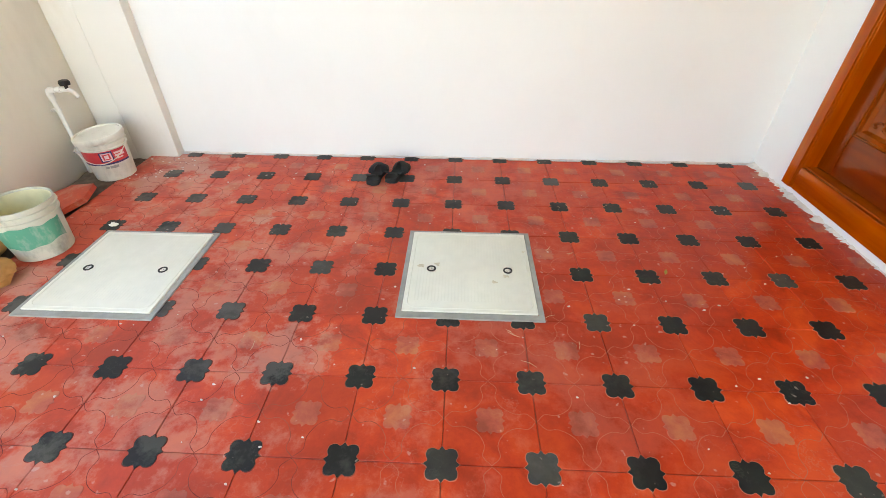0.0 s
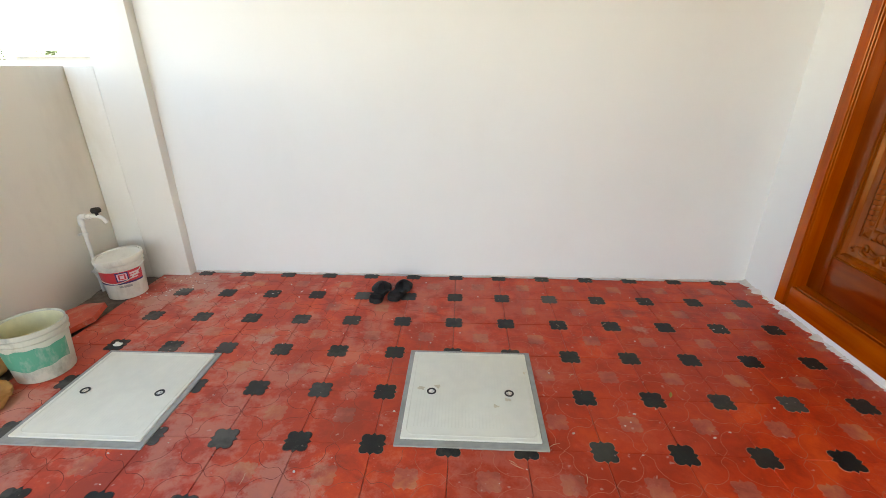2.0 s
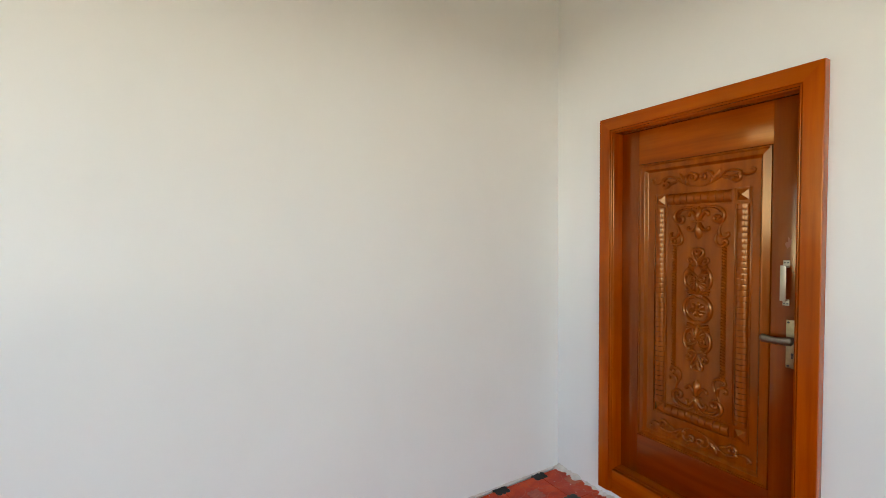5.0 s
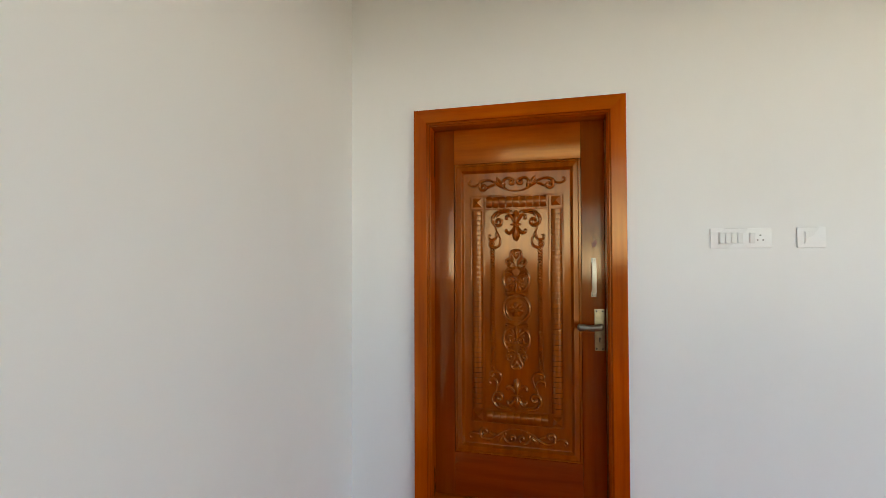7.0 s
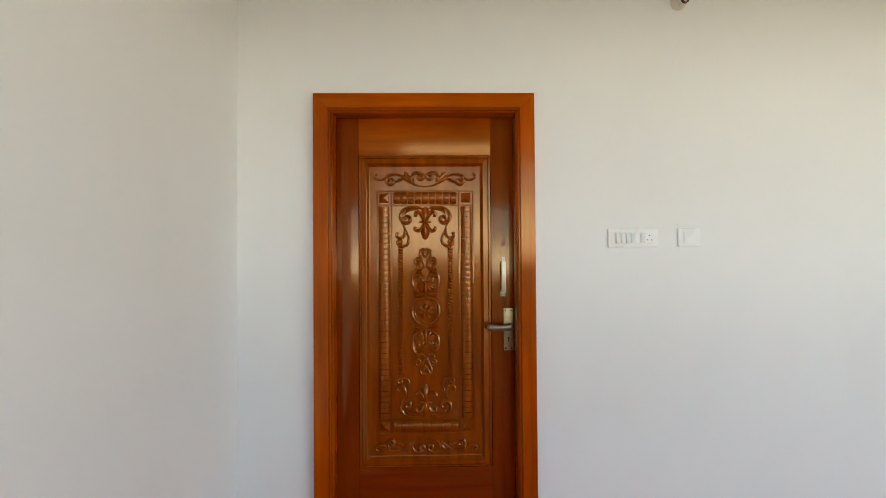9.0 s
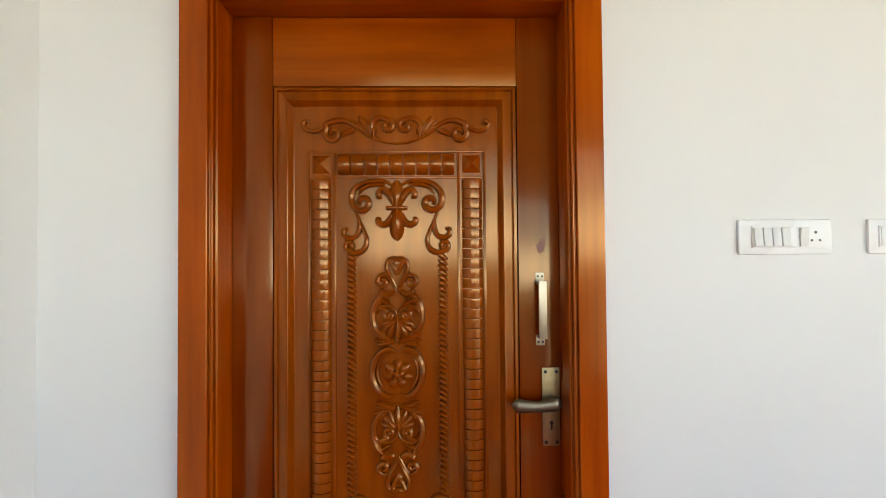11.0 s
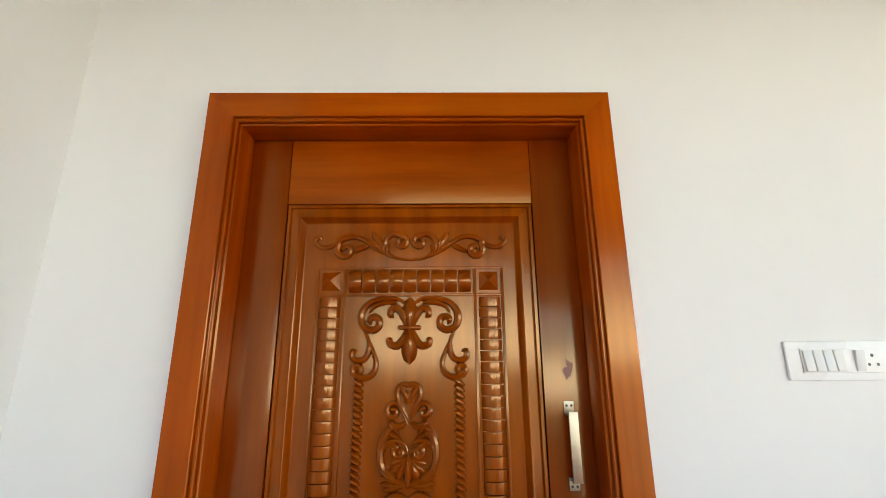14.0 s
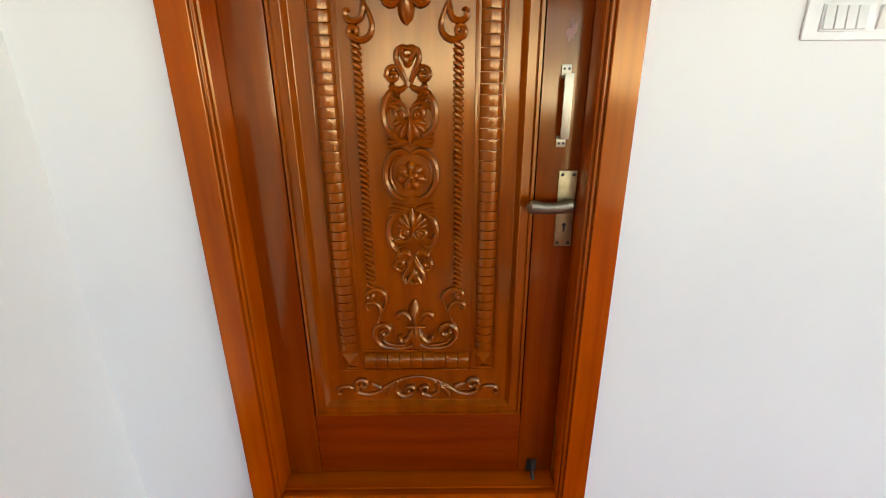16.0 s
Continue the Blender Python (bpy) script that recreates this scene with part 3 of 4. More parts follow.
for k in range(5):
    petal(bm, 0.002 * math.cos(radians(90 + 72 * k)), 0.002 * math.sin(radians(90 + 72 * k)), 0.018, 0.017, 90 + 72 * k, 1, 1, 0.006, 0.006)
blob(bm, place(0, MID_Z, 0.012), (0.008, 0.0075, 0.0075))
part("rosette", bm, M_CARVE, panel, "double carved rosette with scalloped petals")
for sx in SIDES:
    bm = bmesh.new()
    for k in range(44):
        z = MID_Z - 0.300 + 0.600 * k / 43
        m = Matrix.Rotation(radians(28), 3, "X")
        c = place(sx * 0.118, z, 0.002)
        got = bmesh.ops.create_uvsphere(bm, u_segments=8, v_segments=5, radius=1.0)
        for v in got["verts"]:
            v.co = c + m @ Vector((v.co.x * 0.0125, v.co.y * 0.0150, v.co.z * 0.0074))
    part("rope_carving", bm, M_CARVE, panel, "twisted rope carved in relief")
    for k in range(39):
        z0, z1 = MID_Z - 0.500 + k * 1.0 / 39 + 0.0011, MID_Z - 0.500 + (k + 1) * 1.0 / 39 - 0.0011
        bm = bmesh.new()
        line = [(z0, 0.80), (z0 + 0.0035, 0.96), ((z0 + z1) / 2, 1.0), (z1 - 0.0035, 0.96), (z1, 0.80)]
        tube(bm, [place(sx * 0.1955, z, 0.0) for z, w in line], [0.0265 * (0.9 + 0.1 * w) for z, w in line], 0.68, (-1, 0, 0), 10)
        part("reed_block", bm, M_CARVE, panel)
    for h in (0.1600, 0.2275):
        part("fillet", boxed(place(sx * h + 0.0035, MID_Z - 0.572, -0.002), place(sx * h - 0.0035, MID_Z + 0.572, 0.0045), 0.0015), M_CARVE, panel)
for z in (0.506, 0.5735, -0.506, -0.5735):
    part("fillet", boxed(place(0.2235, MID_Z + z - 0.0035, -0.002), place(-0.2235, MID_Z + z + 0.0035, 0.0040), 0.0015), M_CARVE, panel)

# lock plate with its lever, pull and bolt
PLATE_S, PULL_S = 1.236, 1.211
plate = part("lock_plate", boxed((LEAF_X - 0.004, -PLATE_S - 0.0225, 0.967), (LEAF_X - 0.0005, -PLATE_S + 0.0225, 1.165), 0.0016), M_BRASS, leaf, "antique brass lock plate")
for ds in (-0.014, 0.014):
    for z in (0.977, 1.155):
        part("screw", lathe(bmesh.new(), [(0.0042, 0), (0.0042, 0.0016), (0.002, 0.0024)], (LEAF_X - 0.004, -PLATE_S + ds, z), 12, Matrix.Rotation(radians(-90), 4, "Y")), M_BLACKIRON, plate)
bm = lathe(bmesh.new(), [(0.0048, 0), (0.0048, 0.0012)], (LEAF_X - 0.004, -PLATE_S, 1.026), 14, Matrix.Rotation(radians(-90), 4, "Y"))
box(bm, (LEAF_X - 0.0052, -PLATE_S - 0.0024, 1.008), (LEAF_X - 0.004, -PLATE_S + 0.0024, 1.024))
part("keyhole", bm, M_HOLE, plate, "dark keyhole")
bm = lathe(bmesh.new(), [(0.013, 0), (0.012, 0.012), (0.010, 0.032)], (LEAF_X - 0.004, -PLATE_S, 1.082), 18, Matrix.Rotation(radians(-90), 4, "Y"))
line = smooth_line([(LEAF_X - 0.035, -PLATE_S - 0.016, 1.083), (LEAF_X - 0.037, -PLATE_S - 0.002, 1.083), (LEAF_X - 0.039, -PLATE_S + 0.030, 1.079),
                    (LEAF_X - 0.039, -PLATE_S + 0.062, 1.079), (LEAF_X - 0.037, -PLATE_S + 0.090, 1.081), (LEAF_X - 0.035, -PLATE_S + 0.104, 1.081)], 5)
k = len(line) - 1
tube(bm, line, [0.007 + 0.0125 * min(1, 7 * i / k, 6 * (k - i) / k) - 0.0050 * math.sin(math.pi * i / k) ** 2 for i in range(k + 1)], 0.6, (-1, 0, 0), 12)
part("lever", bm, M_LEVER, plate, "dark worn brass lever handle")
pull = part("pull_handle", boxed((LEAF_X - 0.034, -PULL_S - 0.0105, 1.243), (LEAF_X - 0.029, -PULL_S + 0.0105, 1.388), 0.0018), M_STEEL, leaf, "brushed steel pull handle")
for z0, z1, zf in ((1.378, 1.388, 1.408), (1.243, 1.253, 1.222)):
    part("bracket", boxed((LEAF_X - 0.0300, -PULL_S - 0.0100, z0), (LEAF_X - 0.0005, -PULL_S + 0.0100, z1 - 0.004), 0.001), M_STEEL, pull)
    lo, hi = min(zf, z0 + 0.005), max(zf, z0 + 0.005)
    foot = part("foot", boxed((LEAF_X - 0.004, -PULL_S - 0.0115, lo), (LEAF_X - 0.0006, -PULL_S + 0.0115, hi), 0.0012), M_STEEL, pull)
    for ds in (-0.0055, 0.0055):
        bmx = lathe(bmesh.new(), [(0.003, 0), (0.003, 0.0012)], (LEAF_X - 0.004, -PULL_S + ds, (lo + hi) / 2 + (0.003 if zf > 1.3 else -0.004)), 10, Matrix.Rotation(radians(-90), 4, "Y"))
        part("screw", bmx, M_BLACKIRON, pull)
bm = bmesh.new()
ring = []
for k in range(22):
    t = 2 * math.pi * k / 22
    q = 0.75 + 0.9 * noise.noise(Vector((math.cos(t) * 1.6, math.sin(t) * 1.6, 4.2)))
    ring.append(bm.verts.new((LEAF_X - 0.0006, -1.219 + 0.013 * q * math.cos(t), 1.476 + 0.032 * q * math.sin(t))))
bm.faces.new(ring)
part("tape_mark", bm, M_MATTE, leaf, "dull mark where tape was peeled off the varnish")
bm = bmesh.new()
box(bm, (LEAF_X - 0.006, -1.216, 0.205), (LEAF_X - 0.0005, -1.186, 0.250), 0.002)
tube(bm, [(LEAF_X - 0.014, -1.201, 0.250), (LEAF_X - 0.016, -1.201, 0.21), (LEAF_X - 0.036, -1.203, 0.186), (LEAF_X - 0.040, -1.204, 0.178)], [0.006, 0.006, 0.008, 0.010], 1, None, 10)
blob(bm, (LEAF_X - 0.012, -1.201, 0.246), (0.010, 0.009, 0.009))
part("tower_bolt", bm, M_BLACKIRON, leaf, "small black iron bolt at the foot of the leaf")

# ---- fittings on the door wall ----


def switch_board(s0, s1, z0, z1, wide):
    ob = thing("switch_board" if wide else "bell_plate", (WALL_X, -(s0 + s1) / 2, (z0 + z1) / 2),
               "white plastic switch board with rockers and a socket on the wall" if wide else "small white plastic blank plate on the wall", "switch")
    w, h = (s1 - s0) / 2, (z1 - z0) / 2
    part("plate", boxed((-0.009, -w, -h), (0, w, h), 0.0045), M_SOCKET, ob)
    a, c = (-w + 0.021, w - 0.031) if wide else (-w + 0.024, w - 0.024)
    part("inner_frame", boxed((-0.0125, a, -h + 0.017), (-0.008, c, h - 0.017), 0.0012), M_SOCKET, ob)
    if not wide:
        part("blank", boxed((-0.015, a + 0.004, -h + 0.021), (-0.011, c - 0.004, h - 0.021), 0.001), M_SOCKET, ob)
        return ob
    for k, y in enumerate((w - 0.044, w - 0.0673, w - 0.0906, w - 0.1139, w - 0.160)):
        bm = boxed((-0.0045, -0.0103, -h + 0.0205), (0.0045, 0.0103, h - 0.0205), 0.0015)
        bmesh.ops.rotate(bm, verts=bm.verts, cent=(0, 0, 0), matrix=Matrix.Rotation(radians(5 if k < 4 else -6), 3, "Y"))
        bmesh.ops.translate(bm, verts=bm.verts, vec=(-0.0135, y, 0))
        part("rocker", bm, M_ROCKER, ob)
    for dy, dz, r in ((0, 0.011, 0.0036), (0.0102, -0.009, 0.0031), (-0.0102, -0.009, 0.0031)):
        part("socket_hole", lathe(bmesh.new(), [(r, 0), (r, 0.0008)], (-0.0125, -w + 0.045 + dy, dz), 14, Matrix.Rotation(radians(-90), 4, "Y")), M_DUSTHOLE, ob, "dark socket hole")
    return ob


switch_board(1.697, 1.933, 1.449, 1.536, True)
switch_board(2.026, 2.131, 1.449, 1.536, False)
lamp = thing("lamp_holder", (WALL_X, -2.045, 2.598), "empty round wall lamp holder, cream with a dark socket", "lamp holder")
turn = Matrix.Rotation(radians(-90), 4, "Y") @ Matrix.Rotation(radians(14), 4, "X")
part("base", lathe(bmesh.new(), [(0.036, -0.012), (0.036, 0.006), (0.034, 0.022), (0.026, 0.036), (0.022, 0.036)], (0, 0, 0), 28, turn), M_BUCKET, lamp)
part("socket", lathe(bmesh.new(), [(0.0215, 0.030), (0.0215, 0.046), (0.017, 0.046), (0.015, 0.034)], (0, 0, 0), 22, turn), M_MAROON, lamp, "dark maroon socket")

# ---- things on the floor ----


def cover(x0, x1, y0, y1, label, stained):
    cx, cy = (x0 + x1) / 2, (y0 + y1) / 2
    ob = thing("manhole_cover", (cx, cy, 0), label, "manhole cover", "inspection covers")
    w, d = (x1 - x0) / 2, (y1 - y0) / 2
    bm = bmesh.new()
    for lo, hi in (((-w, -d, -0.02), (w, -d + 0.032, 0.008)), ((-w, d - 0.016, -0.02), (w, d, 0.008)),
                   ((-w, -d + 0.032, -0.02), (-w + 0.020, d - 0.016, 0.008)), ((w - 0.022, -d + 0.032, -0.02), (w, d - 0.016, 0.008))):
        box(bm, lo, hi)
    part("rim", bm, M_GREY, ob, "grey cement rim")
    lid = part("lid", boxed((-w + 0.022, -d + 0.034, -0.02), (w - 0.024, d - 0.018, 0.014), 0.004), M_COVER, ob, "white moulded lid")
    # raised ridge with rounded corners
    a, c, r = w - 0.040, d - 0.044, 0.035
    ring = []
    for qx, qy, a0 in ((1, 1, 0), (-1, 1, 90), (-1, -1, 180), (1, -1, 270)):
        for k in range(6):
            t = radians(a0 + 18 * k)
            ring.append((qx * (a - r) + r * math.cos(t), qy * (c - r) + 0.008 + r * math.sin(t), 0.0145))
    bm = bmesh.new()
    tube(bm, ring + ring[:2], 0.003, 0.6, (0, 0, 1), 6)
    part("ridge", bm, M_COVER, lid)
    for k in range(34):
        x = -a + 0.03 + (2 * a - 0.06) * k / 33
        part("rib", boxed((x - 0.0022, -c + 0.05, 0.0135), (x + 0.0022, c - 0.03, 0.0141)), M_COVER, lid)
    for hx in (-0.175, 0.175):
        bm = lathe(bmesh.new(), [(0.021, 0.0135), (0.021, 0.0162), (0.0135, 0.0162), (0.0135, 0.0140)], (hx, -0.004, 0), 24)
        part("lift_ring", bm, M_BLACKIRON, lid, "dark lifting ring")
    if stained:
        for x, y, r in ((-0.222, 0.012, 0.018), (-0.15, 0.028, 0.016), (0.165, -0.045, 0.013), (0.11, -0.088, 0.012), (0.26, 0.14, 0.009)):
            bm = bmesh.new()
            pts = []
            for k in range(14):
                t = 2 * math.pi * k / 14
                q = r * (0.55 + 0.75 * noise.noise(Vector((math.cos(t) * 1.4 + x * 9, math.sin(t) * 1.4, y * 7))) + 0.2)
                pts.append(bm.verts.new((x + abs(q) * math.cos(t) * 1.2, y + abs(q) * math.sin(t), 0.0158)))
            bm.faces.new(pts)
            part("stain", bm, M_RUST_SPOT, lid, "faint rust stain")
    return ob


M_RUST_SPOT = plain("faint_rust", (0.60, 0.54, 0.40), 0.6, vary=0.25)
cover(-0.216, 0.392, -1.510, -0.888, "square white plastic manhole cover with rust stains, set in red tiles", True)
cover(-1.785, -1.193, -1.572, -0.958, "clean square white plastic manhole cover set in red tiles", False)


def pail(at, r0, r1, h, mat, label, open_top, turn):
    ob = thing("paint_bucket", at, label, "bucket", turn=turn)
    wall = [(r0 - 0.006, 0.0), (r0, 0.004), (r0 + (r1 - r0) * 0.76, h * 0.76), (r0 + (r1 - r0) * 0.76 + 0.007, h * 0.765), (r0 + (r1 - r0) * 0.78 + 0.007, h * 0.79),
            (r0 + (r1 - r0) * 0.80, h * 0.80), (r0 + (r1 - r0) * 0.88, h * 0.88), (r1 + 0.006, h * 0.885), (r1 + 0.006, h * 0.905), (r1 - 0.002, h * 0.91),
            (r1 + 0.001, h * 0.985), (r1, h), (r1 - 0.004, h), (r1 - 0.006, h * 0.97), (r0 - 0.004, 0.012)]
    part("body", lathe(bmesh.new(), wall, steps=48), mat, ob)
    if open_top:
        part("lining", lathe(bmesh.new(), [(r0 - 0.0045, 0.015), (r1 - 0.0075, h * 0.965), (r1 - 0.009, h * 0.965), (r0 - 0.006, 0.018)], steps=48), M_INSIDE, ob, "cream paint residue inside")
    return ob


def band(ob, r0, r1, h, z0, z1, a0, a1, mat, name, label="", wave=0.0, lift=0.0015, n=24):
    """A label wrapped round a bucket between two angles."""
    bm = bmesh.new()
    rows = []
    for k in range(n + 1):
        t = k / n
        a = radians(a0 + (a1 - a0) * t)
        lo = z0 + wave * (math.sin(t * 9) * 0.5 + math.sin(t * 23) * 0.35)
        hi = z1 + wave * (math.sin(t * 11 + 2) * 0.4 + math.sin(t * 31) * 0.3)
        col = []
        for z, e in ((lo, 0), (hi, 0), (hi, 1), (lo, 1)):
            r = r0 + (r1 - r0) * z / h + lift * (0.2 + 0.8 * (1 - e))
            col.append(bm.verts.new((r * math.cos(a), r * math.sin(a), z)))
        rows.append(col)
    for p, q in zip(rows, rows[1:]):
        for k in range(4):
            bm.faces.new((p[k], p[(k + 1) % 4], q[(k + 1) % 4], q[k]))
    bm.faces.new(rows[0])
    bm.faces.new(rows[-1])
    return part(name, bm, mat, ob, label)


B1 = dict(r0=0.110, r1=0.126, h=0.262)
b1 = pail((-2.158, -0.322, 0.0), 0.110, 0.126, 0.262, M_BUCKET, "white plastic paint bucket with a red label and loose lid", False, 0)
lidm = Matrix.Rotation(radians(-4), 4, "Y") @ Matrix.Rotation(radians(4), 4, "X")
part("lid", lathe(bmesh.new(), [(0.132, -0.006), (0.137, 0.0), (0.137, 0.020), (0.133, 0.025), (0.123, 0.025), (0.120, 0.019), (0.02, 0.017)], (0, 0, 0.251), 48, lidm), M_BUCKET, b1, "off-white lid lying askew")
band(b1, z0=0.1175, z1=0.1958, a0=-150, a1=5, mat=M_REDLABEL, name="label", label="red printed label", **B1)
band(b1, z0=0.1114, z1=0.1218, a0=-150, a1=5, mat=M_NAVY, name="label_edge", lift=0.0022, **B1)
band(b1, z0=0.1305, z1=0.1914, a0=-70, a1=-38, mat=M_NAVY, name="emblem", lift=0.0026, **B1)
band(b1, z0=0.1375, z1=0.1844, a0=-66.5, a1=-41.5, mat=M_PINK, name="emblem_ring", lift=0.0034, **B1)
band(b1, z0=0.1436, z1=0.1783, a0=-63, a1=-45, mat=M_REDLABEL, name="emblem_core", lift=0.0042, **B1)
band(b1, z0=0.1496, z1=0.1723, a0=-59, a1=-49, mat=M_PINK, name="emblem_heart", lift=0.0050, **B1)
for z0, z1, a0, a1 in ((0.1696, 0.1810, -34, -8), (0.1531, 0.1644, -34, -6), (0.1375, 0.1462, -34, -12)):
    band(b1, z0=z0, z1=z1, a0=a0, a1=a1, mat=M_PINK, name="print_bar", lift=0.0026, n=8, **B1)
for z0, z1, a0, a1 in ((0.0870, 0.0992, -68, -58), (0.0853, 0.1009, -56, -34)):
    band(b1, z0=z0, z1=z1, a0=a0, a1=a1, mat=M_GREY, name="print_bar", wave=0.002, n=8, **B1)
hp = [(0.135 * math.cos(radians(a)), 0.135 * math.sin(radians(a)) - 0.012 * math.sin(radians(a + 170) * 0.9), 0.215 - 0.085 * math.sin(radians((a + 140) / 150 * 180))) for a in range(-140, 11, 10)]
part("wire_handle", tube(bmesh.new(), hp, 0.0024, 1, None, 6), M_BUCKET, b1, "thin white handle hanging down")

B2 = dict(r0=0.116, r1=0.137, h=0.268)
b2 = pail((-1.990, -1.115, 0.0), 0.116, 0.137, 0.268, M_GRIME, "open plastic bucket smeared with cement and green label scraps", True, 0)
band(b2, z0=0.080, z1=0.185, a0=-150, a1=12, mat=M_GREENLABEL, name="label", label="torn green label", wave=0.012, **B2)


def cloth(at, size, label, seed, mat=None):
    ob = thing("sack", at, label, "sack")
    bm = bmesh.new()
    bmesh.ops.create_icosphere(bm, subdivisions=5, radius=1.0)
    for v in bm.verts:
        p = v.co.copy()
        fold = 0.22 * noise.noise(p * 1.6 + Vector((seed, 0, 0))) + 0.10 * abs(noise.noise(p * 4.5 + Vector((0, seed, 0)))) + 0.03 * noise.noise(p * 11)
        q = p * (1 + fold)
        v.co = Vector((q.x * size[0], q.y * size[1], max(0.0, (q.z * 0.5 + 0.42) * size[2])))
    part("cloth", bm, mat or M_SACK, ob, smooth=60)
    return ob


cloth((-2.055, -1.385, 0.0), (0.125, 0.10, 0.11), "crumpled tan cloth sack lying beside the bucket", 1.3)
cloth((-2.225, -1.20, 0.0), (0.105, 0.13, 0.17), "crumpled brown cloth sack against the wall", 4.1)

slab = thing("loose_tile", (-2.205, -0.68, 0.006), "broken red cement tile lying loose and tilted on soil", "tile")
bm = bmesh.new()
outline = [(-0.15, -0.11), (0.02, -0.17), (0.13, -0.06), (0.12, 0.10), (-0.02, 0.14), (-0.14, 0.08)]
lo = [bm.verts.new((x, y, 0.0)) for x, y in outline]
hi = [bm.verts.new((x * 0.985, y * 0.985, 0.030)) for x, y in outline]
bm.faces.new(lo)
bm.faces.new(hi)
for k in range(6):
    bm.faces.new((lo[k], lo[(k + 1) % 6], hi[(k + 1) % 6], hi[k]))
bmesh.ops.transform(bm, matrix=pose(0, 0, 0.0, 4, -9, 12), verts=bm.verts)
part("slab", bm, M_RED, slab, smooth=0)


def sandal(at, turn, label, mirror=1):
    ob = thing("sandal", at, label, "sandal", "pair of sandals", turn=turn)
    outline = smooth_line([(0.0, -0.134, 0), (0.030, -0.120, 0), (0.036, -0.08, 0), (0.031, -0.02, 0), (0.042, 0.05, 0), (0.046, 0.09, 0), (0.026, 0.130, 0), (-0.012, 0.134, 0),
                           (-0.040, 0.10, 0), (-0.042, 0.05, 0), (-0.030, -0.02, 0), (-0.035, -0.08, 0), (-0.029, -0.12, 0), (0.0, -0.130, 0)], 3)[:-1]
    bm = bmesh.new()
    loops = []
    for k, (grow, z) in enumerate(((0.96, 0.0), (1.0, 0.004), (1.0, 0.020), (0.97, 0.025), (0.90, 0.023))):
        loops.append([bm.verts.new((p.x * 1.18 * grow * mirror, p.y * grow, z + (0.010 if p.y < 0 else 0.0) * min(1, max(0, -p.y * 12)) * (1 if z > 0.01 else 0))) for p in outline])
    n = len(outline)
    for a, c in zip(loops, loops[1:]):
        for k in range(n):
            bm.faces.new((a[k], a[(k + 1) % n], c[(k + 1) % n], c[k]))
    bm.faces.new(loops[0])
    bm.faces.new(loops[-1])
    part("sole", bm, M_RUBBER, ob)
    for pts, w in (([(-0.042, 0.010, 0.016), (-0.036, 0.030, 0.050), (-0.006, 0.055, 0.066), (0.026, 0.050, 0.054), (0.043, 0.028, 0.018)], 0.017),
                   ([(-0.040, 0.060, 0.016), (-0.020, 0.074, 0.046), (0.008, 0.080, 0.052), (0.036, 0.074, 0.034), (0.046, 0.068, 0.016)], 0.016),
                   ([(-0.035, -0.050, 0.022), (-0.036, -0.085, 0.056), (0.0, -0.122, 0.070), (0.036, -0.085, 0.056), (0.035, -0.050, 0.022)], 0.009)):
        bm = bmesh.new()
        line = smooth_line([(x * mirror, y, z) for x, y, z in pts], 5)
        tube(bm, line, w * 1.35, 0.22, (0, 0.25, 1), 8)
        part("strap", bm, M_RUBBER, ob, "black strap")
    return ob


sandal((-0.490, -0.280, 0.002), -6, "worn black strapped sandal on the red tiles by the wall")
sandal((-0.362, -0.250, 0.002), -16, "worn black strapped sandal on the red tiles by the wall", -1)

tap = thing("water_tap", (YARD_X, -0.07, 0.0), "white plastic water pipe with a tap on the compound wall", "tap")
tap.matrix_world = Matrix.Identity(4)
PX, PY = YARD_X + 0.030, -0.295
pipe = part("pipe", tube(bmesh.new(), [(PX, PY, -0.06), (PX, PY, 0.475)], 0.0125, 1, None, 16), M_PVC, tap)
part("elbow", tube(bmesh.new(), smooth_line([(PX, PY, 0.460), (PX, PY, 0.500), (PX + 0.012, PY, 0.515), (PX + 0.045, PY, 0.517)], 5), 0.0175, 1, None, 14), M_PVC, tap)
part("spout", tube(bmesh.new(), smooth_line([(PX + 0.040, PY, 0.517), (PX + 0.10, PY, 0.519), (PX + 0.135, PY, 0.515), (PX + 0.155, PY, 0.495), (PX + 0.165, PY, 0.477)], 4), 0.0115, 1, None, 12), M_PVC, tap)
part("collar", tube(bmesh.new(), [(PX + 0.060, PY, 0.518), (PX + 0.080, PY, 0.519)], 0.0165, 1, None, 12), M_PVC, tap)
bm = lathe(bmesh.new(), [(0.009, 0.525), (0.009, 0.541), (0.026, 0.545), (0.029, 0.559), (0.024, 0.571), (0.008, 0.575)], (PX + 0.118, PY, 0), 20)
part("knob", bm, M_BLACKIRON, tap, "black tap knob")
for z in (0.14, 0.40):
    bm = lathe(bmesh.new(), [(0.0135, z - 0.007), (0.0165, z - 0.007), (0.0165, z + 0.007), (0.0135, z + 0.007)], (PX, PY, 0), 16)
    box(bm, (YARD_X - 0.001, PY - 0.022, z - 0.006), (YARD_X + 0.014, PY + 0.022, z + 0.006))
    part("clip", bm, M_PVC, tap)

